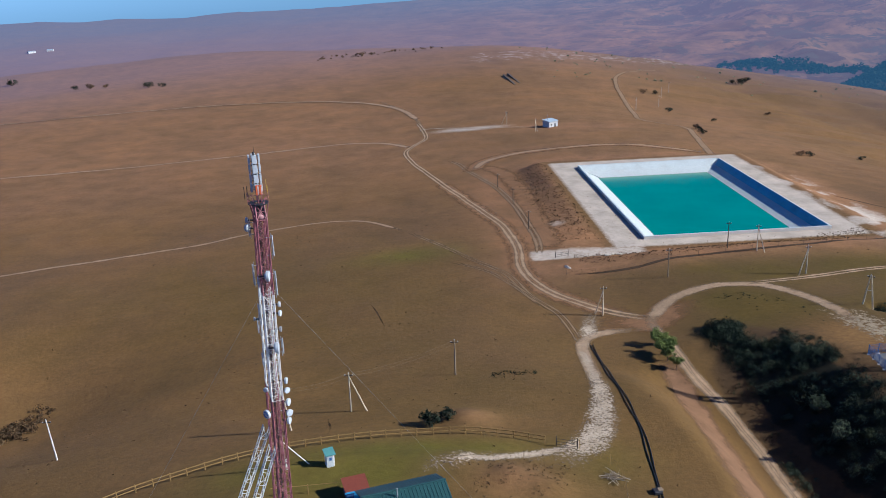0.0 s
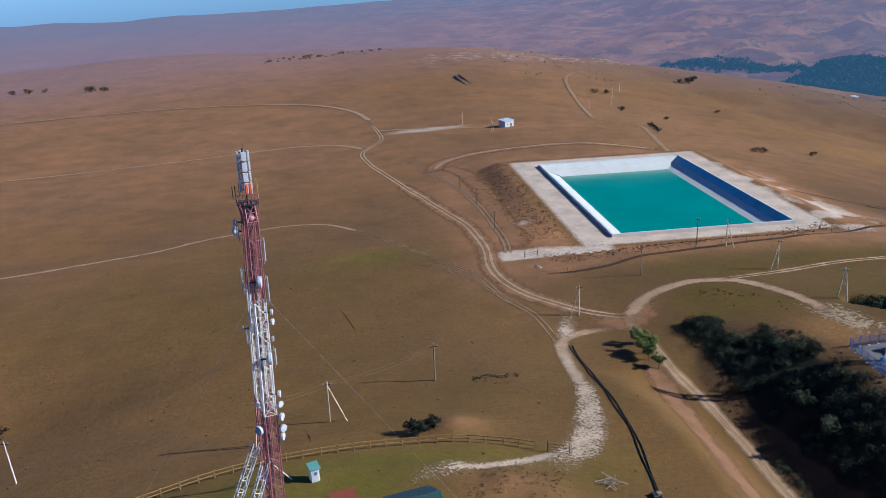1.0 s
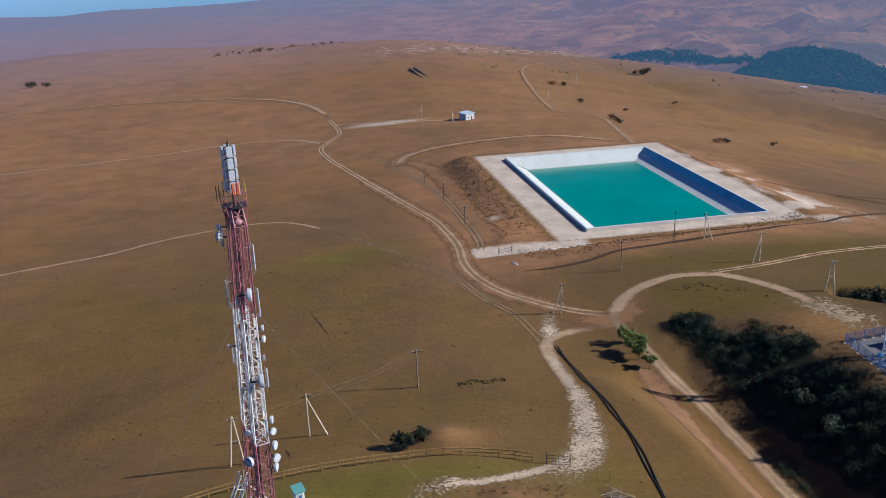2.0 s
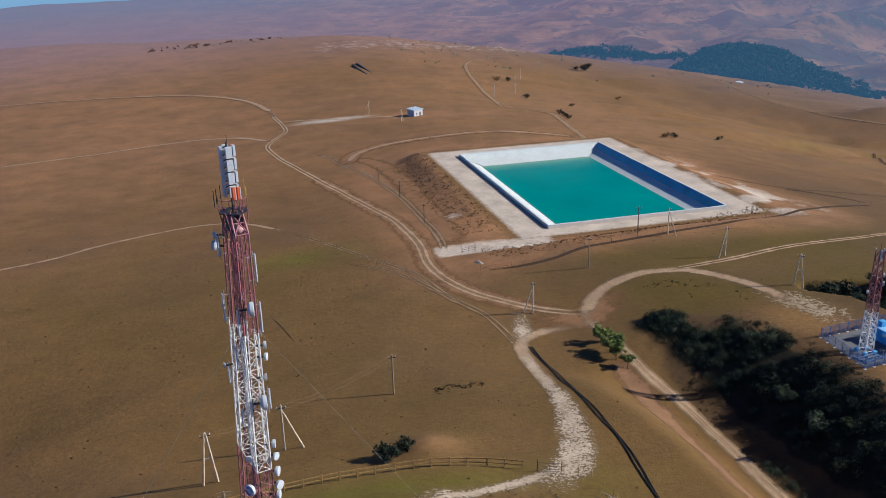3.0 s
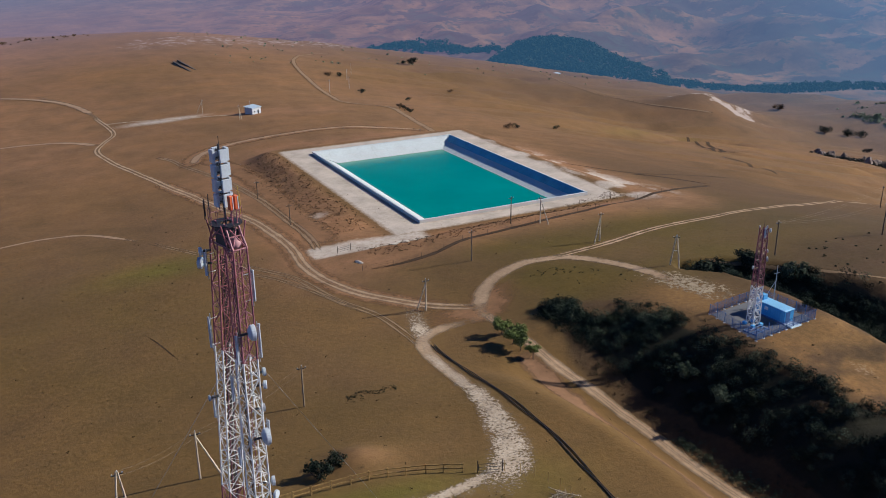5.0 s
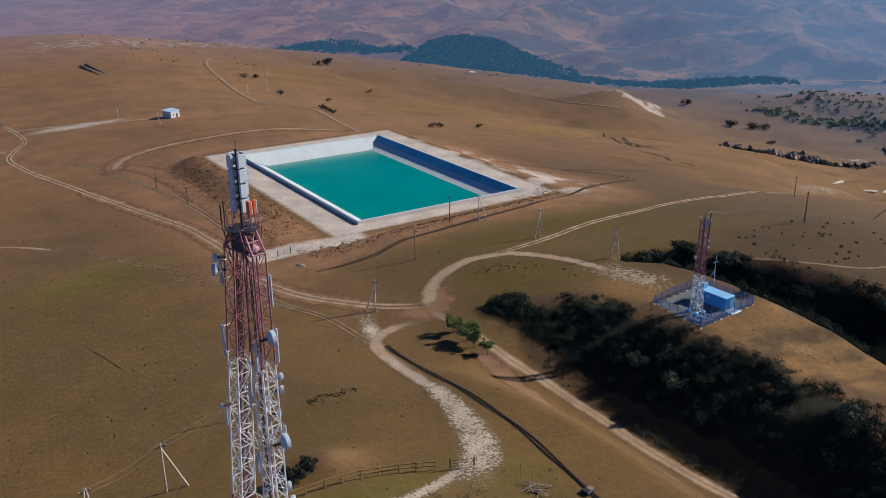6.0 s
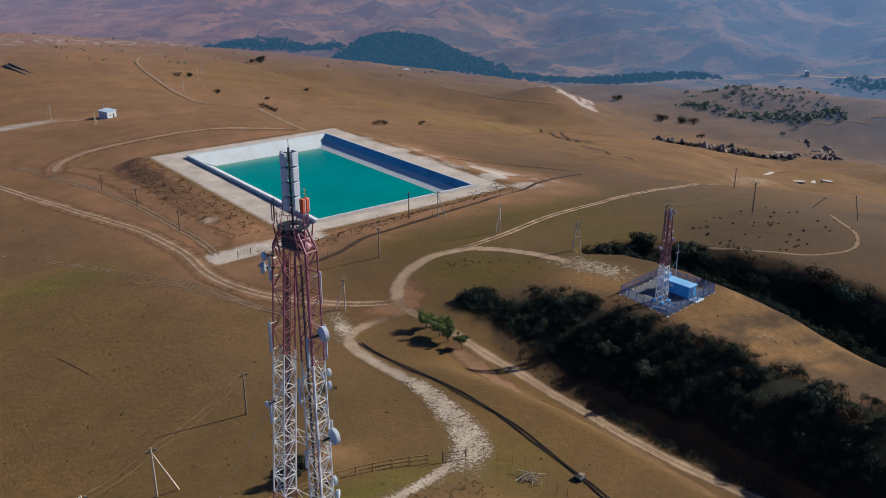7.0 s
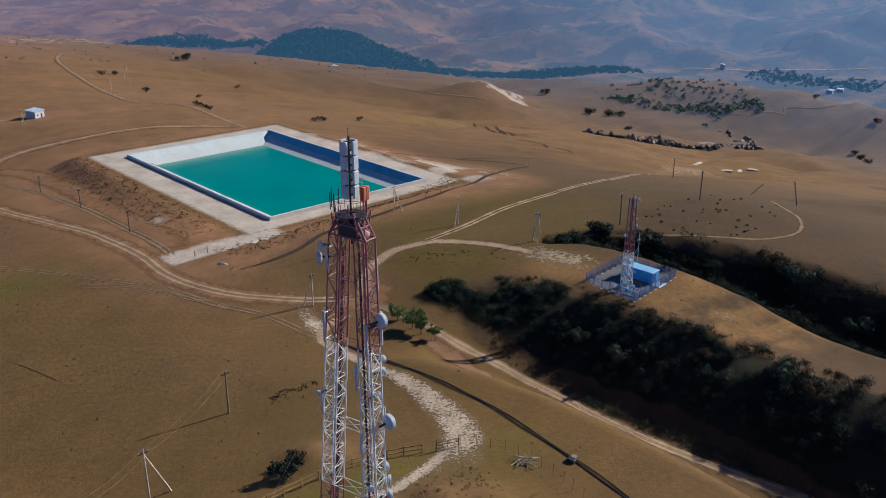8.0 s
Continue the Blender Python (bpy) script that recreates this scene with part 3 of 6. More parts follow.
track("road", ((-70.5, 34), (-60.5, 12), (-53.3, -6), (-45.4, -24), (-42.2, -44), (-37.6, -58), (-36.4, -69), (-36.4, -78)), 2.6, M_RUT, "faint wheel ruts in dry grass", 0.05, True)
track("road", ((-60, -6), (-50.5, -19), (-45.5, -33), (-41.6, -48), (-38.6, -57)), 2.2, M_RUT, "second pair of faint wheel ruts", 0.06, True)
track("road", ((-54.8, 252), (-56.5, 300), (-65, 352), (-80, 400)), 2.6, M_FAINT, "fading end of the winding track", 0.05, True)
track("road", ((-250, 12), (-182, 32), (-143.8, 43), (-129.4, 51), (-113.7, 57), (-98, 59), (-84, 53), (-72, 36)), 3.0, M_FIELD, "pale track over the open field", 0.05, ends=1.6)
track("road", ((-320, 212), (-237, 217), (-190, 222), (-146, 227), (-118, 234), (-95, 233), (-76, 222), (-64, 200)), 4.0, M_FIELD, "pale track over the open field", 0.08)
track("road", ((-470, 440), (-309, 458), (-230, 466), (-165, 456), (-120, 436), (-88, 396), (-66, 352), (-56.5, 305)), 4.6, M_FIELD, "distant pale track over the open field", 0.12)
track("road", ((-60, 262), (-39.4, 254.9), (-20.3, 243), (-3.1, 237), (13, 229)), 3.5, M_GRAVEL, "whitish strip leading to the small building", 0.1, ends=2.6)
track("road", ((190, 600), (150, 560), (124, 505), (107, 440), (93, 365), (79, 290), (73, 258), (82, 243), (91, 228), (84, 195), (73, 150), (66, 122)), 3.6, M_FAINT, "pale winding track over the far slope", 0.12)
track("road", ((20, -71), (21, -78), (22.5, -86), (23, -93), (23, -99)), 8.0, M_PEBBLE, "spread of pale pebbles beside the mast yard", 0.05, ends=13.0)
track("road", ((-40.4, 118), (-34, 137), (-22, 149), (-6.1, 151.6), (15.4, 153.5), (37.4, 152), (66, 130)), 9.0, M_REDSOIL, "broad scraped track behind the pool", 0.08)
track("road", ((-39, 122), (-32, 139), (-20, 149), (-5, 152.5), (16, 154.5), (38, 152.5), (66, 131)), 3.6, M_FIELD, "pale worn line on the scraped track", 0.1)
track("road", ((-48, 152), (-44, 140), (-41.0, 118), (-34.7, 87.9), (-31.5, 56.3), (-31, 25.9), (-31.5, 4.8), (-33.5, -9.8)), 3.2, M_FAINT, "second track beside the pool bank", 0.075, True)
track("road", ((8.5, -52.2), (24.1, -51.5), (47.4, -46.5), (73.8, -42.4), (118.4, -27.7), (169.1, -6.9), (225.6, 8), (262, 26)), 3.2, M_TRACK, "two-wheel track along the slope", 0.07, True)
track("road", ((34, -71), (44, -80), (54, -94), (60.4, -103), (66.1, -110), (75, -113.3), (83.6, -112.3), (93.9, -106.4), (104, -97), (125, -82)), 1.5, M_RUT, "curved track at the head of the gully", 0.07)
track("road", FAR_TRACK, 2.2, M_FAINT, "pale track on the far slope", 0.08)
track("road", ((667, 246), (680, 235), (704, 216), (719, 205), (729, 208), (747, 197), (782, 176)), 1.8, M_FAINT, "pale track below the far hillside", 0.12)
track("road", ((1340, 770), (1384, 723), (1419, 671), (1465, 632), (1523, 593), (1604, 541), (1684, 480)), 6.0, M_GRAVEL, "thin white road along the far valley", 0.6)
track("road", ((800, 332), (812, 334), (850, 325), (868, 340), (900, 345), (960, 338)), 4.0, M_GRAVEL, "pale track on the far hillside", 0.4)
DITCH_A = ((-30, -31), (-20, -32.5), (-11.5, -31.5), (-5, -28.5), (0.6, -26.5), (13.1, -25.8), (42.3, -21.5), (70.1, -11.5), (95, -1), (118, 9))
ditch = track("ditch", DITCH_A, 1.7, M_FURROW, "dark overgrown furrow round the pool grounds", 0.045)
ditch["category"], ditch["group"] = "ditch", "furrows"
ditch = track("ditch", ((-88.6, -106), (-88.2, -110), (-87.6, -114), (-87.9, -118.5)), 0.5, M_FURROW, "short dark washed-out furrow in the field", 0.045)
ditch["category"], ditch["group"] = "ditch", "furrows"
ditch = track("ditch", ((-82.6, -36), (-81, -43), (-80, -48), (-78.3, -58)), 0.4, M_FURROW, "old dark furrow in the grass", 0.04)
ditch["category"], ditch["group"] = "ditch", "furrows"
ditch = track("ditch", ((84, 52), (100, 32), (120, 32), (142, 36), (165, 44)), 1.2, M_FURROW, "dark washed-out furrow on the slope", 0.06)
ditch["category"], ditch["group"] = "ditch", "furrows"

for _line in (((291, 204), (273, 169), (255, 143)), ((221, 109), (221, 90), (210, 62)), ((96, 29), (109, 25), (121, 12)), ((342, 266), (288, 184), (262, 140))):
    ditch = track("ditch", _line, 2.4, M_FURROW, "dark eroded cut on the dry slope", 0.1)
    ditch["category"], ditch["group"] = "ditch", "furrows"


# ---- building helpers ----
def part(name, bm, material, parent=None, label="", smooth=False):
    me = bpy.data.meshes.new(name)
    bmesh.ops.recalc_face_normals(bm, faces=bm.faces[:])
    bm.to_mesh(me)
    bm.free()
    if smooth:
        me.polygons.foreach_set("use_smooth", np.ones(len(me.polygons), bool))
    me.materials.append(material)
    ob = new(name, me)
    if parent is not None:
        ob.parent = parent
    if label:
        ob["label"] = label
    return ob


def thing(name, x, y, z, label, category, group="", turn=0.0):
    ob = new(name)
    ob.empty_display_size = 0.3
    ob.matrix_basis = pose(x, y, z, 0, 0, turn)
    return tagged(ob, label, category, group)


def box(bm, x0, x1, y0, y1, z0, z1, bevel=0.0, m=None):
    v = [bm.verts.new((x, y, z)) for z in (z0, z1) for x, y in ((x0, y0), (x1, y0), (x1, y1), (x0, y1))]
    fs = [bm.faces.new([v[i] for i in q]) for q in ((3, 2, 1, 0), (4, 5, 6, 7), (0, 1, 5, 4), (1, 2, 6, 5), (2, 3, 7, 6), (3, 0, 4, 7))]
    if m is not None:
        bmesh.ops.transform(bm, matrix=m, verts=v)
    if bevel:
        bmesh.ops.bevel(bm, geom=list({e for f in fs for e in f.edges}), offset=bevel, segments=1, affect="EDGES")
    return bm


def tube(bm, p, q, r0, r1=None, n=6):
    p, q = Vector(p), Vector(q)
    r1 = r0 if r1 is None else r1
    d = (q - p).normalized()
    a = d.cross(Vector((0, 0, 1)) if abs(d.z) < 0.9 else Vector((1, 0, 0))).normalized()
    b = d.cross(a)
    rings = [[bm.verts.new(c + (a * math.cos(k * 2 * math.pi / n) + b * math.sin(k * 2 * math.pi / n)) * r) for k in range(n)]
             for c, r in ((p, r0), (q, r1))]
    for k in range(n):
        bm.faces.new((rings[0][k], rings[0][(k + 1) % n], rings[1][(k + 1) % n], rings[1][k]))
    bm.faces.new(rings[0][::-1])
    bm.faces.new(rings[1])
    return bm


def hose(bm, pts, r, n=8):
    """One round pipe along a row of places."""
    rings = []
    for k, p in enumerate(pts):
        d = (pts[min(k + 1, len(pts) - 1)] - pts[max(k - 1, 0)]).normalized()
        a = d.cross(Vector((0, 0, 1))).normalized()
        b = a.cross(d)
        rings.append([bm.verts.new(p + (a * math.cos(2 * math.pi * i / n) + b * math.sin(2 * math.pi * i / n)) * r) for i in range(n)])
    for s, t in zip(rings, rings[1:]):
        for i in range(n):
            bm.faces.new((s[i], s[(i + 1) % n], t[(i + 1) % n], t[i]))
    bm.faces.new(rings[0][::-1])
    bm.faces.new(rings[-1])
    return bm


def lathe(bm, profile, n=20, m=None):
    """Turns rows of (radius, height) round the z axis."""
    rings = []
    for r, h in profile:
        rings.append([bm.verts.new((r * math.cos(2 * math.pi * k / n), r * math.sin(2 * math.pi * k / n), h)) for k in range(n)] if r > 1e-6
                     else [bm.verts.new((0, 0, h))])
    for a, b in zip(rings, rings[1:]):
        for k in range(n):
            q = [a[k % len(a)], a[(k + 1) % len(a)], b[(k + 1) % len(b)], b[k % len(b)]]
            q = [v for i, v in enumerate(q) if v not in q[:i]]
            if len(q) > 2:
                bm.faces.new(q)
    if m is not None:
        bmesh.ops.transform(bm, matrix=m, verts=[v for ring in rings for v in ring])
    return bm


def prism(bm, outline, z0, z1):
    low, top = [bm.verts.new((x, y, z0)) for x, y in outline], [bm.verts.new((x, y, z1)) for x, y in outline]
    bm.faces.new(low[::-1])
    bm.faces.new(top)
    for k in range(len(low)):
        bm.faces.new((low[k], low[(k + 1) % len(low)], top[(k + 1) % len(low)], top[k]))
    return bm


def leaf_clumps(centres, sizes, per, leaf, rng, squash=0.8):
    """Vertices and faces of many small bent leaves scattered in blobs round the given centres."""
    c, s = np.repeat(np.asarray(centres, float), per, 0), np.repeat(np.asarray(sizes, float), per)
    n = len(c)
    d = rng.normal(size=(n, 3))
    d /= np.linalg.norm(d, axis=1)[:, None]
    reach = (0.35 + 0.65 * rng.rand(n) ** 0.5)[:, None] * s[:, None]
    p = c + d * reach * np.array([1, 1, squash])
    u = rng.normal(size=(n, 3))
    u -= (u * d).sum(1)[:, None] * d * 0.6
    u /= np.linalg.norm(u, axis=1)[:, None]
    w = np.cross(u, d)
    w /= np.linalg.norm(w, axis=1)[:, None] + 1e-9
    half = (leaf * (0.6 + 0.8 * rng.rand(n)))[:, None] * np.sqrt(s)[:, None]
    quad = np.stack([p - u * half, p + w * half * 0.55 + d * half * 0.2, p + u * half, p - w * half * 0.55 + d * half * 0.2], 1)
    return quad.reshape(-1, 3), np.arange(4 * n).reshape(-1, 4)


def mesh_of(name, verts, faces, material, parent=None):
    me = bpy.data.meshes.new(name)
    me.from_pydata(np.asarray(verts).tolist(), [], np.asarray(faces).tolist())
    me.materials.append(material)
    ob = new(name, me)
    if parent is not None:
        ob.parent = parent
    return ob


# ---- the pool ----
def pool():
    x0, x1, y0, y1 = POOL
    base = thing("reservoir", x0, y0, 0, "rectangular concrete water reservoir with whitewashed sloping banks", "reservoir")
    w, t, low = 0.55, 0.0, -1.7
    walls = ((x0, x0 + w, y0, y1), (x1 - w, x1, y0, y1), (x0 + w, x1 - w, y0, y0 + w), (x0 + w, x1 - w, y1 - w, y1))
    for a, b, c, d in walls:
        wall = part("parapet", box(bmesh.new(), a, b, c, d, low, t - 0.12), M_CONC, base, "grey concrete parapet wall")
        part("coping", box(bmesh.new(), a - 0.06 * (a == x0), b + 0.06 * (b == x1), c - 0.06, d + 0.06, t - 0.12, t, 0.03), M_LINER, wall, "pale coping along the parapet")
    # banks in two flights, a steep one over a gentle one, cast in slabs with fine joints
    i0, i1, j0, j1 = x0 + w, x1 - w, y0 + w, y1 - w
    sides = (((i0, j0), (i0, j1), (1, 0), 16), ((i1, j1), (i1, j0), (-1, 0), 16), ((i1, j0), (i0, j0), (0, 1), 10), ((i0, j1), (i1, j1), (0, -1), 10))
    flights = ((0.0, -0.13, 2.0, -2.13), (2.0, -2.13, 8.2, -4.0))

    def cut(poly, inside):
        out = []
        for k, q in enumerate(poly):
            p = poly[k - 1]
            if (inside(p) > 0) != (inside(q) > 0):
                out.append(p.lerp(q, inside(p) / (inside(p) - inside(q))))
            if inside(q) > 0:
                out.append(q)
        return out
    for a, b, inward, n in sides:
        a, b, inn = Vector(a), Vector(b), Vector(inward)
        along, length = (b - a).normalized(), (b - a).length
        for u0, z0, u1, z1 in flights:
            if inward == (1, 0) and u0:
                z1 = -4.5
            for k in range(n):
                s0, s1 = length * k / n + 0.012, length * (k + 1) / n - 0.012
                poly = [Vector((s0, u0)), Vector((s1, u0)), Vector((s1, u1)), Vector((s0, u1))]
                poly = cut(cut(poly, lambda q: q.x - q.y + 1e-4), lambda q: length - q.x - q.y + 1e-4)
                if len(poly) < 3:
                    continue
                bm = bmesh.new()
                vs = []
                for q in poly:
                    g = a + along * q.x + inn * q.y
                    vs.append(bm.verts.new((g.x, g.y, z0 + (z1 - z0) * (q.y - u0) / (u1 - u0) + 0.008 * math.sin(k * 2.4 + n))))
                under = bmesh.ops.extrude_face_region(bm, geom=[bm.faces.new(vs)])
                bmesh.ops.translate(bm, vec=(0, 0, -0.25), verts=[g for g in under["geom"] if isinstance(g, bmesh.types.BMVert)])
                # Only the east side's upper slabs get a blue base colour.
                blue_flight = inward == (-1, 0) and not u0
                part("slab", bm, M_BLUEBANK if blue_flight else M_LINER, base, "blue slab with dark stains" if blue_flight else "")
    part("floor_slab", box(bmesh.new(), i0 + 6, i1 - 6, j0 + 6, j1 - 6, -5.1, -4.6), M_CONC, base)
    level = -3.66
    inset = 2.0 + 6.2 * (2.13 + level) / (2.13 - 4.0)
    a, b, c, d = i0 + 5.9 - 0.2, i1 - inset + 0.3, j0 + inset - 0.3, j1 - inset + 0.3
    nx, ny = 60, 90
    gx, gy = np.meshgrid(np.linspace(a, b, nx), np.linspace(c, d, ny))
    shore = np.minimum(np.minimum(gx - a, b - gx) * 3, np.minimum((gy - c) * 4, (d - gy) * 0.5))
    idx = (np.arange(ny - 1)[:, None] * nx + np.arange(nx - 1)[None]).ravel()
    water = mesh_of("water", np.stack([gx.ravel(), gy.ravel(), np.full(gx.size, level)], 1), np.stack([idx, idx + 1, idx + nx + 1, idx + nx], 1), M_WATER)
    water.data.attributes.new("shoal", "FLOAT", "POINT").data.foreach_set("value", (0.8 * np.exp(-shore.ravel() / 0.9)).astype(np.float32))
    tagged(water, "still turquoise water filling the reservoir", "water", kind="structure")


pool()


# ---- the tall mast ----
MAST = Vector((-88.6, -158.3, 11.4))
AXIS = Vector((-0.26, 0.966, 0.0))
CROSS = Vector((0.966, 0.26, 0.0))
TOP = 58.6
LEAN = Vector((-1.25, 0.35, 0.0))


def column_middle(side, z):
    """The middle line of one of the two lattice columns, side -1 or 1, at a height above sea."""
    gap = 6.6 - 4.5 * (z - 11.4) / (TOP - 11.4)
    return Vector((MAST.x, MAST.y, 0)) + LEAN * (TOP - z) / (TOP - 11.4) + AXIS * side * gap * 0.5 + Vector((0, 0, z))


def column_half(z):
    return 0.71 - 0.20 * (z - 11.4) / (TOP - 11.4)


def column_leg(side, z, i, j):
    h = column_half(z)
    return column_middle(side, z) + AXIS * h * i + CROSS * h * j


def mast():
    base = thing("telecom_mast", *MAST, "tall twin lattice telecom mast in faded red and white bands", "telecom mast")
    base_inv = base.matrix_basis.inverted()

    def add(name, bm, material, parent=base, label="", smooth=False):
        bm.transform(base_inv)
        return part(name, bm, material, parent, label, smooth)

    bands = ((11.4, 22.0, M_WHITE, "white"), (22.0, 38.6, M_MAROON, "faded red"), (38.6, 50.6, M_WHITE, "white"), (50.6, TOP, M_MAROON, "faded red"))
    bay = 1.55
    corners = ((-1, -1), (1, -1), (1, 1), (-1, 1))
    for side in (-1, 1):
        part("footing", box(bmesh.new(), *(lambda p: (p.x - 1.5, p.x + 1.5, p.y - 1.5, p.y + 1.5))(column_middle(side, 11.4) - MAST), -0.6, 0.25, 0.08), M_CONC, base)
        for z0, z1, material, colour in bands:
            for i, j in corners:
                add("column_leg", tube(bmesh.new(), column_leg(side, z0, i, j), column_leg(side, z1, i, j), 0.062, n=8), material, base, colour + " painted tubular leg")
            bm, single = bmesh.new(), z0 > 38
            n = max(2, round((z1 - z0) / bay))
            for k in range(n):
                a, b = z0 + (z1 - z0) * k / n, z0 + (z1 - z0) * (k + 1) / n
                for f in range(4):
                    c0, c1 = corners[f], corners[(f + 1) % 4]
                    flat = tube(bmesh.new() if single else bm, column_leg(side, a, *c0), column_leg(side, a, *c1), 0.030, n=5)
                    if (k + f) % 2:
                        c0, c1 = c1, c0
                    slant = tube(bmesh.new() if single else bm, column_leg(side, a, *c0), column_leg(side, b, *c1), 0.032, n=5)
                    if single:
                        add("cross_bar", flat, material)
                        add("diagonal", slant, material)
                    tube(bm, column_leg(side, (a + b) / 2, *c0), column_leg(side, b, *c1), 0.016, n=4)
                    tube(bm, column_leg(side, a, *c1), column_leg(side, (a + b) / 2, *c0), 0.02, n=4)
            tagged(add("bracing", bm, material, base), kind="stuff")
        # cable trunk, ladder inside the column
        bm = bmesh.new()
        for k in range(5 if side > 0 else 2):
            o = AXIS * (side * -0.42) + CROSS * (-0.3 + 0.12 * k)
            tube(bm, column_middle(side, 12) + o, column_middle(side, TOP - 1) + o * 0.8, 0.034, n=5)
        add("cable_trunk", bm, M_DARK, base, "black feeder cables")
        lad = bmesh.new()
        for k in (-1, 1):
            tube(lad, column_middle(side, 12) + CROSS * 0.25 * k - AXIS * side * 0.45, column_middle(side, TOP - 0.5) + CROSS * 0.22 * k - AXIS * side * 0.4, 0.03, n=5)
        for z in np.arange(12.4, TOP - 1, 0.4):
            p = column_middle(side, z) - AXIS * side * 0.43
            tube(lad, p - CROSS * 0.23, p + CROSS * 0.23, 0.014, n=4)
        add("ladder", lad, M_MAROON, base)
    # ties between the columns
    for z in (22.0, 30.0, 38.6, 44.0, 50.6, 55.5):
        bm = bmesh.new()
        for j in (-1, 1):
            tube(bm, column_leg(-1, z, 1, j), column_leg(1, z, -1, j), 0.03, n=6)
        tube(bm, column_leg(-1, z, 1, -1), column_leg(1, z, -1, 1), 0.018, n=5)
        tube(bm, column_leg(-1, z, 1, 1), column_leg(1, z, -1, -1), 0.018, n=5)
        add("tie", bm, M_WHITE if 38 < z < 50 else M_MAROON, base)
    # raking struts
    for side, foot in ((-1, 9.2), (1, 9.2)):
        p = column_middle(side, 33.0) - CROSS * 0.9
        q = column_middle(side, 11.4) - CROSS * foot
        q.z = hz(q.x, q.y) - 0.2
        bm = bmesh.new()
        up = (p - q).normalized()
        out = AXIS
        nrm = up.cross(out).normalized()
        rails = [out * a * 0.38 + nrm * b * 0.38 for a, b in corners]
        for o in rails:
            tube(bm, q + o, p + o, 0.07, n=6)
        n = 16
        for k in range(n):
            a, b = q.lerp(p, k / n), q.lerp(p, (k + 1) / n)
            for f in range(4):
                tube(bm, a + rails[f], a + rails[(f + 1) % 4], 0.035, n=4)
                tube(bm, a + rails[(f + k) % 4], b + rails[(f + 1 + k) % 4], 0.03, n=4) if f % 2 == 0 else None
        add("raking_strut", bm, M_WHITE, base, "white lattice raking strut")
    # head: collar, service platform, guard rail
    crown = Vector((MAST.x, MAST.y, 0))

    def at(a, c, z):
        return crown + AXIS * a + CROSS * c + Vector((0, 0, z))
    turn = Matrix((AXIS.to_4d(), CROSS.to_4d(), (0, 0, 1, 0), (0, 0, 0, 1))).transposed()
    turn.col[3] = (crown.x, crown.y, 0, 1)
    frame_feet = [column_leg(s, TOP, i, j) for s, i in ((-1, -1), (1, 1)) for j in (-1, 1)]
    tops = [at(0.62 * s, 0.45 * j, 60.2) for s in (-1, 1) for j in (-1, 1)]
    for foot, top in zip(frame_feet, tops):
        add("head_leg", tube(bmesh.new(), foot, top, 0.08, n=7), M_MAROON)
    for i, j in ((0, 1), (1, 3), (3, 2), (2, 0)):
        add("head_brace", tube(bmesh.new(), frame_feet[i], tops[j], 0.05, n=6), M_MAROON)
        add("head_brace", tube(bmesh.new(), frame_feet[j], tops[i], 0.05, n=6), M_MAROON)
        add("head_tie", tube(bmesh.new(), frame_feet[i], frame_feet[j], 0.06, n=6), M_MAROON)
        add("head_tie", tube(bmesh.new(), frame_feet[i].lerp(tops[i], 0.5), frame_feet[j].lerp(tops[j], 0.5), 0.05, n=6), M_MAROON)
    add("head_cabinet", box(bmesh.new(), -0.75, 0.75, -0.5, 0.5, 58.5, 59.7, 0.05, turn), M_DARK, base, "dark cabinet inside the mast head")
    bm = lathe(bmesh.new(), ((0, -0.36), (0.27, -0.36), (0.31, -0.3), (0.31, 0.3), (0.27, 0.36), (0, 0.36)), 18, Matrix.Translation(at(-1.0, 0.0, 58.9)) @ turn.to_3x3().to_4x4() @ pose(0, 0, 0, 0, 75, 0))
    add("drum", bm, M_PINK, base, "pinkish drum under the platform", True)
    for a, c in ((-0.95, -0.9), (0.95, -0.9), (0.95, 0.9), (-0.95, 0.9)):
        bm = tube(bmesh.new(), at(a * 1.0, c * 0.5, 58.0), at(a * 1.0, c * 1.0, 60.3), 0.05, n=6)
        add("bracket", bm, M_MAROON)
    bm = lathe(bmesh.new(), ((0.4, 60.05), (1.08, 60.05), (1.08, 60.13), (0.4, 60.13), (0.4, 60.05)), 16, turn)
    add("platform_deck", bm, M_DARK, base, "round steel service deck")
    bm = bmesh.new()
    for k in range(12):
        a = k * math.pi / 6
        tube(bm, at(1.06 * math.cos(a), 1.06 * math.sin(a), 60.13), at(1.1 * math.cos(a), 1.1 * math.sin(a), 61.15), 0.02, n=5)
        for z in (60.65, 61.15):
            b = a + math.pi / 6
            tube(bm, at(1.1 * math.cos(a), 1.1 * math.sin(a), z), at(1.1 * math.cos(b), 1.1 * math.sin(b), z), 0.017, n=5)
    add("guard_rail", bm, M_MAROON, base, "faded red guard rail")
    # antenna stack on a central pole
    add("antenna_pole", tube(bmesh.new(), at(0, 0, 58.0), at(0, 0, 65.4), 0.075, n=10), M_DARK)
    add("lightning_rod", tube(bmesh.new(), at(0.1, 0.1, 65.0), at(0.1, 0.1, 65.9), 0.02, n=5), M_DARK)
    for k in range(4):
        a = k * math.pi / 2 + 0.02
        for row in range(4):
            z = 61.3 + row * 0.99
            m = turn @ Matrix.Rotation(a, 4, "Z") @ Matrix.Translation((0.46, 0, z))
            panel = add("antenna_panel", box(bmesh.new(), -0.06, 0.13, -0.24, 0.24, 0, 0.85, 0.015, m), M_PANEL, base, "pale grey sector antenna panel")
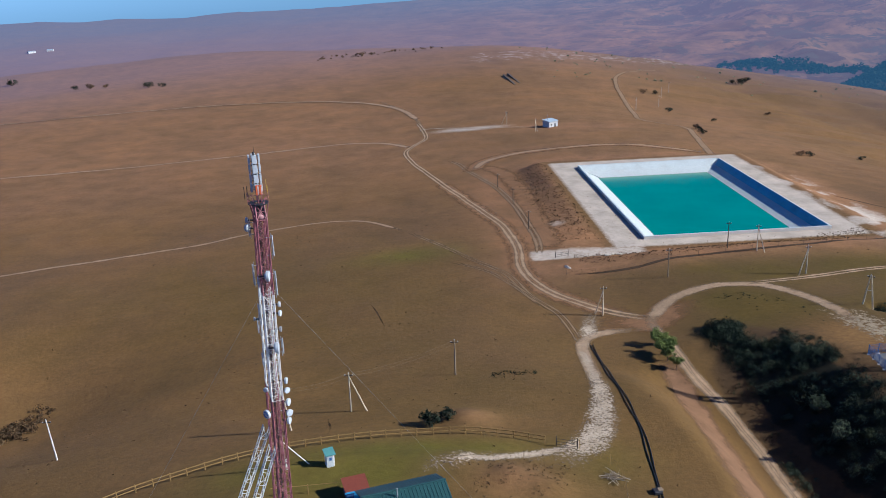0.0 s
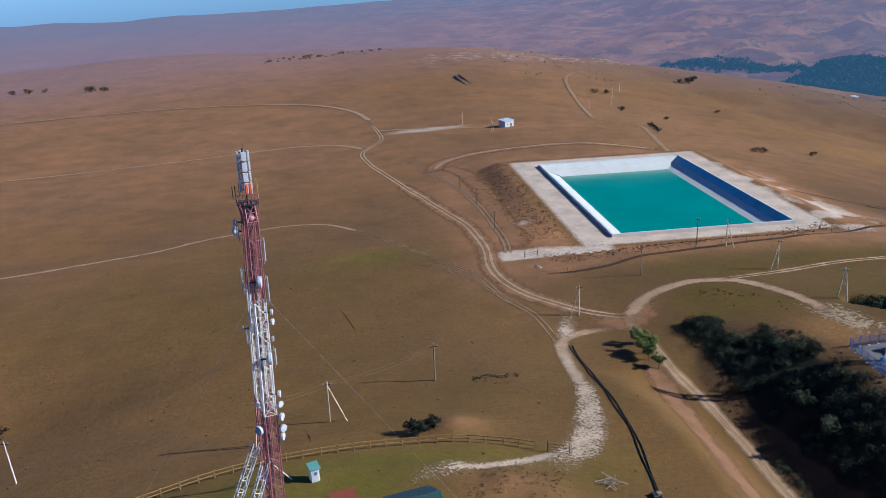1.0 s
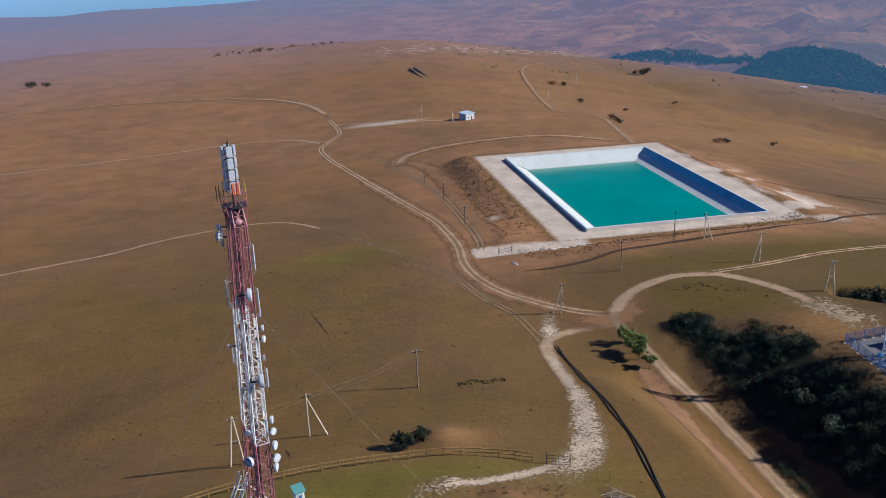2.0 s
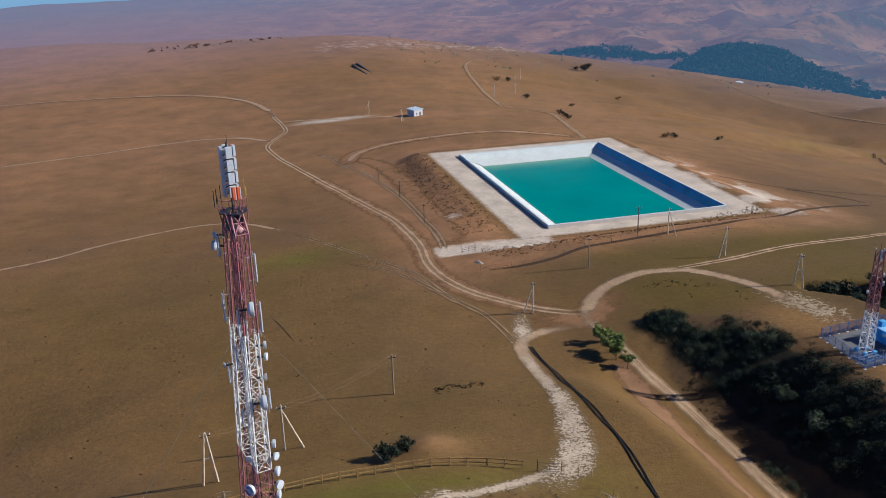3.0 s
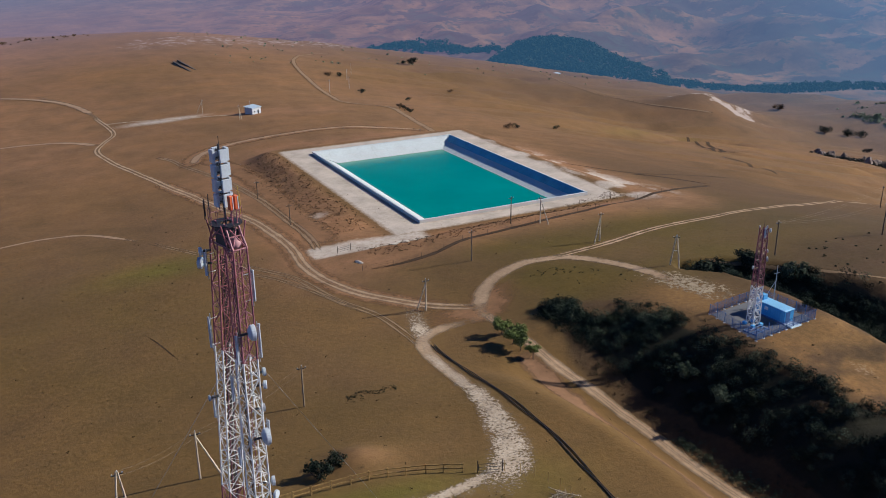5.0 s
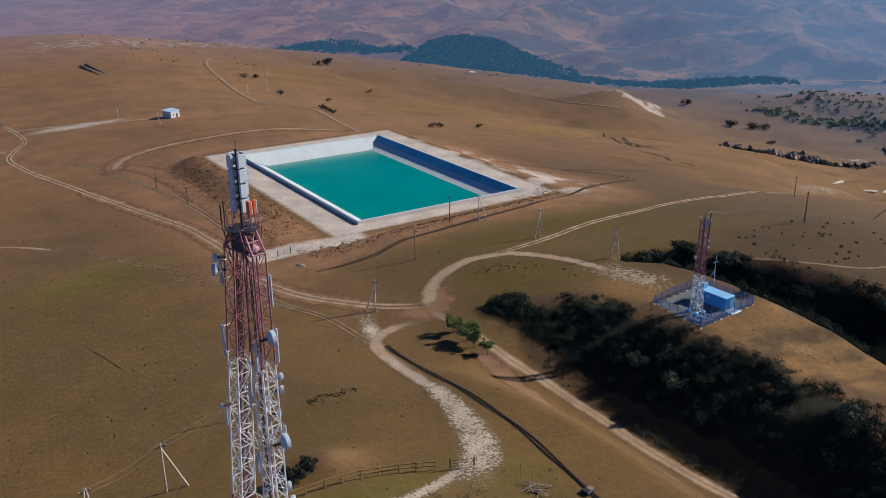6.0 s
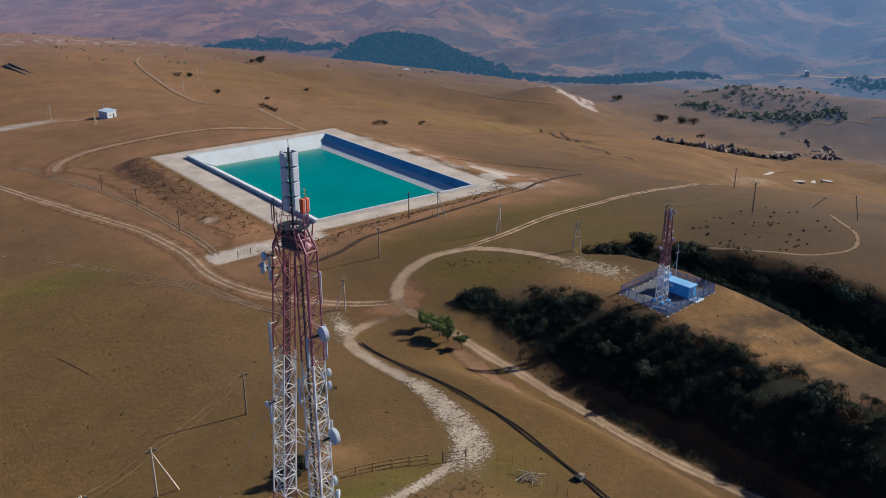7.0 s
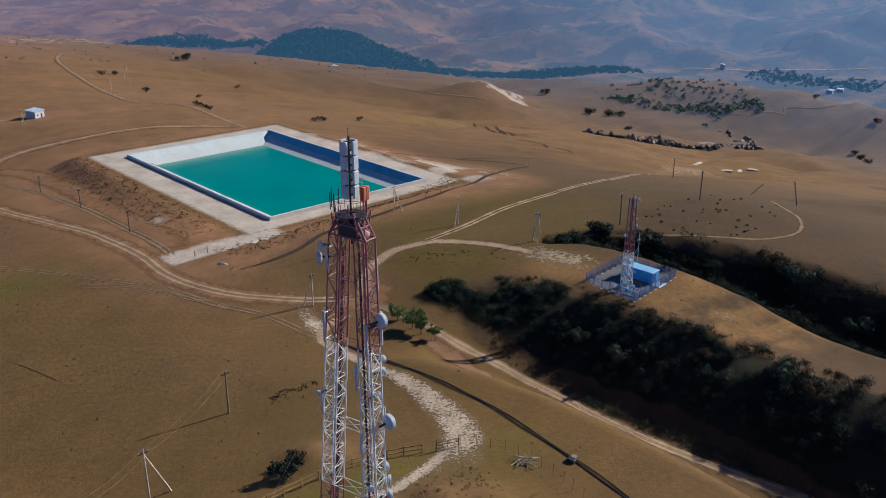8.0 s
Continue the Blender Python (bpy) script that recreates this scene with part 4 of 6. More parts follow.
            for h in (0.15, 0.7):
                add("clamp", box(bmesh.new(), -0.4, -0.07, -0.05, 0.05, h, h + 0.07, 0, m), M_DARK, panel)
    for c in (-0.13, 0.23):
        m = turn @ Matrix.Translation((-1.15, c, 60.9))
        relay = add("relay_box", box(bmesh.new(), -0.16, 0.16, -0.15, 0.15, 0.35, 1.3, 0.04, m), M_ORANGE, base, "orange-red relay box")
        add("edge_strip", box(bmesh.new(), -0.175, -0.155, 0.06, 0.12, 0.4, 1.25, 0, m), M_PANEL, relay, "white strip on the box")
        add("stand_pipe", tube(bmesh.new(), m @ Vector((0, 0, -0.55)), m @ Vector((0, 0, 0.4)), 0.04, n=6), M_MAROON, relay)
    for k, (a, c, hgt) in enumerate(((1.2, -0.5, 1.4), (1.0, -0.9, 1.2), (-0.3, 1.0, 1.4), (1.25, 0.3, 1.1), (0.4, -1.25, 1.3))):
        add("whip_antenna", tube(bmesh.new(), at(a, c, 60.5), at(a, c, 60.5 + hgt), 0.035, n=5), M_DARK if k != 2 else M_YELLOW)
    boom = add("yagi_antenna", tube(bmesh.new(), at(-0.25, 0.95, 61.2), at(-0.25, 0.95, 62.5), 0.018, n=5), M_YELLOW, base, "yellow yagi antenna")
    for z in (61.8, 62.1, 62.4):
        add("element", tube(bmesh.new(), at(-0.5, 0.9, z), at(0.0, 1.0, z), 0.014, n=5), M_YELLOW, boom)

    # dishes: side, height, sideways, outward direction (along, across), radius, colour
    def dish(place, facing, r, material, label, deep=0.45):
        q = Vector(facing).normalized().to_track_quat("Z", "Y").to_matrix().to_4x4()
        m = Matrix.Translation(place) @ q
        body = add("dish", lathe(bmesh.new(), ((0, -deep * r), (r * 0.55, -deep * r * 0.8), (r * 0.97, -0.05), (r, 0.0), (r, r * 0.42), (r * 0.96, r * 0.46), (0, r * 0.5)), 20, m), material, base, label, False)
        add("mount", tube(bmesh.new(), m @ Vector((0, 0, -deep * r)), m @ Vector((0, 0, -deep * r - 0.55)), 0.09, n=6), M_DARK, body)
        if "swirl" in label:
            for k in range(2):
                bm = bmesh.new()
                arc = [Vector((math.cos(k * 3.14 + 0.24 * i) * r * 0.62, math.sin(k * 3.14 + 0.24 * i) * r * 0.62, r * 0.49)) for i in range(10)]
                for p, q in zip(arc, arc[1:]):
                    tube(bm, m @ p, m @ q, 0.09, n=5)
                add("painted_swirl", bm, M_NAVY, body, "blue painted band")
        return body
    D = (
        (-1, 52.9, -0.85, -0.05, (-0.3, 0.95), 0.56, M_PANEL, "white drum dish antenna"),
        (-1, 45.0, -0.95, 0.25, (-0.25, 0.95), 0.6, M_PANEL, "large white drum dish antenna"),
        (-1, 49.4, -0.3, 1.0, (-0.3, 0.9), 0.3, M_PANEL, "small white dish antenna"),
        (-1, 48.4, -0.3, 1.0, (-0.5, 0.8), 0.32, M_PANEL, "small white dish antenna"),
        (-1, 46.4, 0.1, 1.0, (-0.3, 0.9), 0.3, M_GALV, "small grey dish antenna"),
        (-1, 40.6, -0.2, 1.05, (-0.4, 0.9), 0.36, M_PANEL, "small white dish antenna"),
        (-1, 39.6, -0.4, 1.05, (-0.8, 0.5), 0.34, M_PANEL, "small white dish antenna"),
        (-1, 38.2, -0.4, 1.05, (-0.6, 0.8), 0.42, M_PANEL, "small white dish antenna"),
        (-1, 37.0, -0.5, 1.1, (-0.9, 0.4), 0.4, M_PANEL, "small white dish antenna"),
        (-1, 36.0, -0.4, 1.0, (-0.5, 0.8), 0.4, M_PANEL, "small white dish antenna"),
        (-1, 40.1, -0.4, -1.15, (-0.8, -0.4), 0.26, M_PANEL, "small white dish antenna"),
        (-1, 37.1, -0.2, -1.15, (-0.5, -0.9), 0.5, M_PANEL, "white dish with a blue painted swirl"),
        (1, 57.9, 0.5, -1.15, (0.3, -0.9), 0.3, M_PANEL, "small white dish antenna"),
        (1, 57.0, 0.6, -1.1, (0.7, -0.7), 0.42, M_PANEL, "white dish antenna"),
        (1, 46.5, 0.4, -1.2, (0.2, -0.9), 0.22, M_PANEL, "small white dish antenna"),
    )
    for side, z, a, c, facing, r, material, label in D:
        dish(column_middle(side, z) + AXIS * a * 1.3 + CROSS * c, AXIS * facing[0] + CROSS * facing[1], r, material, label)
    # pipe-mounted panel antennas along the columns
    P = ((-1, 54.6, -0.2, 0.95, 2.3), (-1, 50.5, -0.4, 0.95, 2.6), (-1, 50.6, -0.5, -0.9, 2.2), (-1, 47.5, 0.5, -1.0, 2.0), (1, 50.6, 0.3, -0.95, 2.4),
         (1, 56.2, 0.2, -1.05, 1.7), (-1, 42.6, 0.2, -1.1, 1.5), (-1, 43.8, -0.3, 1.1, 1.8), (1, 44.8, 0.4, -0.9, 1.8))
    for side, z, a, c, tall in P:
        m = Matrix.Translation(column_middle(side, z) + AXIS * a + CROSS * c) @ turn.to_3x3().to_4x4()
        pan = add("sector_panel", box(bmesh.new(), -0.09, 0.09, -0.06, 0.06, 0, tall, 0.03, m), M_PANEL, base, "narrow white panel antenna")
        bm = tube(bmesh.new(), m @ Vector((0, -0.14 * (1 if c > 0 else -1), -0.3)), m @ Vector((0, -0.14 * (1 if c > 0 else -1), tall + 0.2)), 0.035, n=6)
        for z2 in (0.2, tall - 0.2):
            tube(bm, m @ Vector((0, 0, z2)), m @ Vector((0, -0.7 * (1 if c > 0 else -1), z2)), 0.03, n=5)
        add("bracket", bm, M_GALV, pan)
    # aviation cables: guy lines
    for k, (a, c) in enumerate(((9, 26), (12, -24))):
        p = at(0, 0.5 if c > 0 else -0.5, 50.6)
        q = crown + AXIS * a + CROSS * c
        q.z = hz(q.x, q.y)
        add("guy_wire", tube(bmesh.new(), p, q, 0.009, n=4), M_GALV)


mast()


# ---- the low mast and its yard ----
def low_mast(x, y, z, tall=19.2):
    base = thing("lattice_mast", x, y, z, "short red and white lattice mast on a blue base", "telecom mast")

    def leg(h, i, j):
        w = 0.85 - 0.35 * h / tall
        return Vector((w * i, w * j, h))
    corners = ((-1, -1), (1, -1), (1, 1), (-1, 1))
    for z0, z1, material, colour in ((0.5, 8.0, M_WHITE, "bluish white"), (8.0, tall, M_MAROON, "dull red")):
        bm = bmesh.new()
        for i, j in corners:
            tube(bm, leg(z0, i, j), leg(z1, i, j), 0.1, n=6)
        sec = part("mast_section", bm, material, base, colour + " lattice section")
        bm = bmesh.new()
        n = round((z1 - z0) / 1.5)
        for k in range(n):
            a, b = z0 + (z1 - z0) * k / n, z0 + (z1 - z0) * (k + 1) / n
            for f in range(4):
                c0, c1 = corners[f], corners[(f + 1) % 4]
                tube(bm, leg(a, *c0), leg(a, *c1), 0.05, n=4)
                tube(bm, leg(a, *c0), leg(b, *c1), 0.055, n=4)
                tube(bm, leg(a, *c1), leg(b, *c0), 0.055, n=4)
        part("bracing", bm, material, sec)
    for i, j in corners:
        part("footing", box(bmesh.new(), i - 0.35, i + 0.35, j - 0.35, j + 0.35, -0.3, 0.6, 0.05), M_BLUE, base, "blue painted footing block")
    for k, (h, a, r) in enumerate(((13.2, -0.6, 0.45), (14.6, -0.2, 0.35), (18.8, -0.9, 0.4), (11.5, 2.6, 0.35))):
        m = Matrix.Translation((1.1 * math.cos(a), 1.1 * math.sin(a), h)) @ Matrix.Rotation(a, 4, "Z") @ pose(0, 0, 0, 0, 90, 0)
        part("dish", lathe(bmesh.new(), ((0, -0.2), (r * 0.6, -0.15), (r, 0), (r, r * 0.4), (0, r * 0.5)), 14, m), M_PANEL, base, "small white drum antenna")
    for k in range(3):
        a = k * 2.1
        m = Matrix.Rotation(a, 4, "Z") @ Matrix.Translation((0.75, 0, tall - 1.7))
        part("antenna_panel", box(bmesh.new(), -0.06, 0.1, -0.14, 0.14, 0, 1.9, 0.03, m), M_PANEL, base)
    part("lightning_rod", tube(bmesh.new(), (0, 0, tall - 0.5), (0, 0, tall + 1.4), 0.03, n=5), M_DARK, base)


low_mast(17.4, -107.6, 7.9)


# ---- yard of the low mast ----
M_SKYBLUE = surface("light_blue_sheet", (0.26, 0.55, 0.80, 1), (0.15, 0.34, 0.55, 1), 0.6, 0.45, 0.1, 0.05)
def equipment_container():
    base = thing("equipment_container", 23.6, -106.6, 7.9, "bright blue equipment container with a pale roof", "container", turn=-87)
    part("body", box(bmesh.new(), -3.6, 3.6, -1.25, 1.25, 0.25, 2.55, 0.04), M_BLUE, base, "bright blue sheet walls")
    part("roof", box(bmesh.new(), -3.75, 3.75, -1.4, 1.4, 2.55, 2.7, 0.04), M_SKYBLUE, base, "pale blue sheet roof")
    part("plinth", box(bmesh.new(), -3.8, 3.8, -1.5, 1.5, -0.4, 0.25, 0.04), M_NAVY, base)
    for k in range(13):
        x = -3.3 + 0.55 * k
        part("wall_rib", box(bmesh.new(), x - 0.04, x + 0.04, -1.3, -1.25, 0.35, 2.5), M_BLUE, base)
    door = part("door", box(bmesh.new(), 3.6, 3.66, -0.9, 0.2, 0.3, 2.3, 0.02), M_NAVY, base, "deep blue steel door")
    part("door_handle", tube(bmesh.new(), (3.7, 0.05, 1.2), (3.7, 0.05, 1.4), 0.03), M_GALV, door)
    part("vent", box(bmesh.new(), -1.0, -0.2, -1.36, -1.25, 1.5, 2.1, 0.02), M_PANEL, base, "white air-conditioning grille")
    part("roof_unit", box(bmesh.new(), -3.2, -2.1, -0.6, 0.6, 2.7, 3.7, 0.06), M_BLUE, base, "blue roof unit")
    step_ob = part("doorstep", box(bmesh.new(), 3.85, 5.6, -1.5, 1.2, -0.3, 0.18, 0.03), M_LIGHTROOF, base, "pale concrete doorstep")
    return step_ob


equipment_container()


def yard_pole():
    base = thing("antenna_pole", 27.2, -103.2, 7.9, "slim pale pole with a raking stay", "pole")
    part("shaft", tube(bmesh.new(), (0, 0, -0.3), (0, 0, 8.6), 0.1, 0.06, 8), M_GALV, base)
    part("stay", tube(bmesh.new(), (-2.6, 1.2, -0.2), (0, 0, 5.4), 0.05, n=6), M_GALV, base)
    part("crossarm", box(bmesh.new(), -0.7, 0.7, -0.05, 0.05, 6.9, 7.0), M_GALV, base)


yard_pole()


def generator():
    base = thing("steel_frame", 16.2, -109.8, 7.9, "low blue steel frame beside the mast foot", "steel frame", turn=12)
    for k in range(4):
        part("rail", box(bmesh.new(), -2.2, 2.2, -1.2 + 0.8 * k, -1.05 + 0.8 * k, 0.25, 0.45, 0.02), M_NAVY, base)
    for x in (-2.0, 0, 2.0):
        part("sleeper", box(bmesh.new(), x - 0.12, x + 0.12, -1.4, 1.5, -0.2, 0.25, 0.02), M_NAVY, base)
    for x in (-2.0, 2.0):
        part("upright", box(bmesh.new(), x - 0.06, x + 0.06, -1.25, -1.1, 0.45, 1.6), M_NAVY, base)


generator()


def yard_fence():
    corners = ((13.8, -100.2), (12.9, -112.9), (29.6, -111.2), (28.4, -98.6))
    for k in range(4):
        (ax, ay), (bx, by) = corners[k], corners[(k + 1) % 4]
        run = math.hypot(bx - ax, by - ay)
        base = thing("mesh_fence", ax, ay, 7.9, "see-through dark blue mesh fence on concrete feet", "fence", "fence round the mast yard", math.degrees(math.atan2(by - ay, bx - ax)))
        n = round(run / 2.1)
        for i in range(n):
            x = run * i / n
            z = 0.0
            part("post", box(bmesh.new(), x - 0.05, x + 0.05, -0.05, 0.05, z - 0.9, z + 2.1), M_NAVY, base)
            part("post_foot", box(bmesh.new(), x - 0.22, x + 0.22, -0.22, 0.22, z - 0.9, z + 0.1, 0.04), M_CONC, base)
            bm = bmesh.new()
            w = run / n
            for q in range(15):
                u = x + 0.1 + (w - 0.2) * q / 14
                box(bm, u - 0.010, u + 0.010, -0.008, 0.008, 0.12, 2.0)
            for h in (0.12, 0.5, 0.88, 1.25, 1.62, 2.0):
                box(bm, x + 0.05, x + w - 0.05, -0.012, 0.012, h - 0.014, h + 0.014)
            part("mesh_panel", bm, M_NAVY, base)


yard_fence()
M_YARD = surface("grey_blue_gravel", (0.115, 0.12, 0.135, 1), (0.19, 0.165, 0.13, 1), 0.8, 0.95, 0, 0.3, 0.7)
tagged(part("yard_paving", prism(bmesh.new(), ((14.1, -100.5), (13.3, -112.5), (29.2, -110.9), (28.1, -98.9)), 7.5, 7.95), M_YARD), "grey-blue gravel inside the mast yard", "gravel", kind="structure")

# ---- poles and wires ----
INSUL = M_PANEL
M_CRAG = surface("pale_brown_crag", (0.30, 0.235, 0.19, 1), (0.20, 0.15, 0.12, 1), 0.4, 0.95, 0, 0.5, 0.6)
M_OUTCROP = surface("dark_weathered_rock", (0.15, 0.115, 0.095, 1), (0.27, 0.20, 0.16, 1), 0.4, 0.95, 0, 0.5, 0.6)


def utility_pole(x, y, tall, strut=None, material=None, label="", double=False, turn=0.0, lean=(0, 0)):
    material = material or (M_PALEPOLE if double or strut else M_POLE)
    z = hz(x, y)
    base = thing("utility_pole", x, y, z, label or "bare concrete utility pole", "utility pole", "utility poles", turn)
    top = Vector((lean[0], lean[1], tall))
    if double:
        for s in (-1, 1):
            part("leg", tube(bmesh.new(), (1.1 * s, 0, -0.6), (0.1 * s, 0, tall), 0.17, 0.11, 8), material, base)
        part("tie_bar", box(bmesh.new(), -0.65, 0.65, -0.05, 0.05, tall * 0.5, tall * 0.5 + 0.1), M_GALV, base)
    else:
        part("shaft", tube(bmesh.new(), (0, 0, -0.6), top, 0.17, 0.11, 8), material, base)
    if strut:
        part("strut", tube(bmesh.new(), (strut[0], strut[1], hz(x + strut[0], y + strut[1]) - z - 0.5), (0.05, 0.05, tall * 0.9), 0.15, 0.1, 8), material, base, "leaning brace strut")
    arm = part("crossarm", box(bmesh.new(), -0.75, 0.75, -0.06, 0.06, -0.06, 0.06), M_DARK, base)
    arm.location = top + Vector((0, 0, -0.45))
    for s in (-0.65, 0.0, 0.65):
        part("insulator", lathe(bmesh.new(), ((0, 0), (0.05, 0), (0.07, 0.1), (0.04, 0.2), (0, 0.22)), 6, Matrix.Translation((s, 0, 0.06 if s else 0.45))), INSUL, arm)
    return Vector((x, y, z + tall - 0.3))


P = {}
P["a"] = utility_pole(26.5, -48.4, 7.4, (-2.4, -1.0), None, "concrete utility pole with a leaning strut")
P["b"] = utility_pole(-6.3, -42.0, 7.6)
P["c"] = utility_pole(28.4, -73.6, 7.4, None, None, "twin-leg concrete utility pole", True, -35)
P["d"] = utility_pole(-27.7, -61.1, 7.2, (-1.6, 1.4), None, "concrete utility pole with a leaning strut")
P["e"] = utility_pole(-64.5, -91.1, 7.5)
P["f"] = utility_pole(-84.4, -105.5, 7.6, (3.0, -0.7), M_PALEPOLE, "pale utility pole with a leaning strut")
P["g"] = utility_pole(-95.4, -112.8, 8.2, None, M_PALEPOLE, "twin-leg concrete utility pole", True, 10)
P["h"] = utility_pole(-136.2, -107.5, 7.8, None, M_CONC, "slim whitish concrete pole leaning a little", False, 0, (-0.7, 0.3))
P["i"] = utility_pole(17.0, -21.6, 7.6, None, M_WOODPOLE, "dark bare pole beside the pool fence")
P["j"] = utility_pole(23.4, -26.2, 7.4, (1.4, -2.2), None, "concrete utility pole with a leaning strut")
P["k"] = utility_pole(87.9, -80.9, 8.4, None, M_WOODPOLE, "dark wooden utility pole")
P["l"] = utility_pole(52.0, -80.4, 8.2, None, M_WOODPOLE, "dark wooden utility pole")
P["m"] = utility_pole(172.0, -19.0, 8.0, None, M_WOODPOLE, "dark wooden utility pole")
P["n"] = utility_pole(122.0, -93.0, 7.5, None, None, "leaning pale concrete pole", False, 0, (-1.6, 1.0))
P["o"] = utility_pole(141.8, -67.4, 2.6, None, M_WOODPOLE, "dark pole leaning almost to the ground", False, 0, (6.6, -1.0))
P["q"] = utility_pole(-31.7, 55.1, 6.0, None, M_WOODPOLE, "dark pole beside the second track")
P["r"] = utility_pole(-31.7, 20.6, 6.2, None, M_WOODPOLE, "dark pole beside the second track")
P["s"] = utility_pole(-33.5, 84.0, 5.5, None, M_WOODPOLE, "dark pole beside the second track")
P["t"] = utility_pole(-6.5, 252.0, 7.0, (-3.0, 2.0), None, "distant utility pole with a strut")
P["u"] = utility_pole(3.7, 214.7, 7.0, (1.5, 1.5), None, "distant utility pole with a strut")
for _x2, _y2 in ((112, 346), (128, 392), (146, 430), (88, 318)):
    utility_pole(_x2, _y2, 8.0, None, M_CONC, "slim pale pole on the far slope")


def wire(a, b, sag=0.8, off=0.0):
    a, b = Vector(a), Vector(b)
    side = Vector((a.y - b.y, b.x - a.x, 0)).normalized() * off
    bm = bmesh.new()
    pts = [a.lerp(b, k / 14) + side - Vector((0, 0, 4 * sag * (k / 14) * (1 - k / 14))) for k in range(15)]
    hose(bm, pts, 0.014, 4)
    tagged(part("power_cable", bm, M_POLE), "thin sagging overhead wire between poles", "cable", "overhead wires")


for _o in (-0.6, 0.6):
    wire(P["g"], P["f"], 0.7, _o)
    wire(P["f"], P["e"], 0.9, _o)
    wire(P["l"], P["m"], 1.6, _o)
    wire(P["l"], P["k"], 1.2, _o)

# ---- wooden fence of the yard ----
FENCE = ((-128, -135.5), (-118.7, -130.2), (-106.7, -126), (-98, -123.4), (-89.5, -122.3), (-77, -121.1), (-67, -121.0), (-58, -122.4), (-51.5, -125.2))
FENCE_B = ((-47.8, -127.0), (-44.5, -131.5), (-43.6, -137), (-44.4, -143), (-47, -152))


def rail_fence(line, gap, label, material, posts_only=False, tall=1.35):
    way = spread(line, 0.4)
    picks, run, last = [way[0]], 0.0, way[0]
    for p in way[1:]:
        run += (p - last).length
        last = p
        if run >= gap:
            picks.append(p)
            run = 0.0
    o = picks[0]
    z0 = hz(o.x, o.y)
    base = thing("rail_fence", o.x, o.y, z0, label, "fence", "yard fence")
    for k, p in enumerate(picks):
        z = hz(p.x, p.y) - z0
        q = p - o
        thin = 0.035 if posts_only else 0.07
        part("post", box(bmesh.new(), -thin, thin, -thin, thin, -0.4, tall + 0.1, 0.01), material, base).location = (q.x, q.y, z)
        if k + 1 < len(picks):
            r = picks[k + 1] - o
            z2 = hz(r.x + o.x, r.y + o.y) - z0
            for h in ((tall * 0.45, tall * 0.92) if not posts_only else (tall * 0.3, tall * 0.6, tall * 0.9)):
                bm = bmesh.new()
                if posts_only:
                    tube(bm, (q.x, q.y, z + h), (r.x, r.y, z2 + h), 0.006, n=4)
                else:
                    d = Vector((r.x - q.x, r.y - q.y, 0)).normalized()
                    s = Vector((-d.y, d.x, 0)) * 0.03
                    a, b = Vector((q.x, q.y, z + h)), Vector((r.x, r.y, z2 + h))
                    vs = [bm.verts.new(c + s * i + Vector((0, 0, j * 0.07))) for c in (a, b) for i, j in ((-1, -1), (1, -1), (1, 1), (-1, 1))]
                    for f in ((0, 1, 2, 3), (7, 6, 5, 4), (0, 4, 5, 1), (1, 5, 6, 2), (2, 6, 7, 3), (3, 7, 4, 0)):
                        bm.faces.new([vs[i] for i in f])
                part("wire_strand" if posts_only else "rail", bm, M_DARK if posts_only else material, base)


rail_fence(FENCE, 2.4, "yellowish two-rail wooden fence round the yard", M_FENCEWOOD)
rail_fence(FENCE_B, 1.9, "thin post and wire fence beside the gravel gate", M_FENCEWOOD, True, 1.7)
rail_fence(DITCH_A, 7.5, "sparse thin posts and wire along the furrow", M_WOODPOLE, True, 1.3)



def gate(x, y, turn, width, label):
    base = thing("pipe_gate", x, y, hz(x, y), label, "gate", turn=turn)
    for s in (0, width):
        part("gate_post", tube(bmesh.new(), (s, 0, -0.4), (s, 0, 1.9), 0.07), M_WOODPOLE, base)
    bm = bmesh.new()
    for h in (0.35, 0.85, 1.35):
        tube(bm, (0.08, 0, h), (width - 0.08, 0, h), 0.03)
    for s in (0.1, width / 2, width - 0.1):
        tube(bm, (s, 0, 0.35), (s, 0, 1.35), 0.03)
    part("gate_leaf", bm, M_DARK, base)


gate(-29.4, -12.2, 12, 4.0, "closed dark pipe gate on the pool drive")
gate(-51.2, -125.6, -22, 3.4, "low pipe gate across the gravel track")


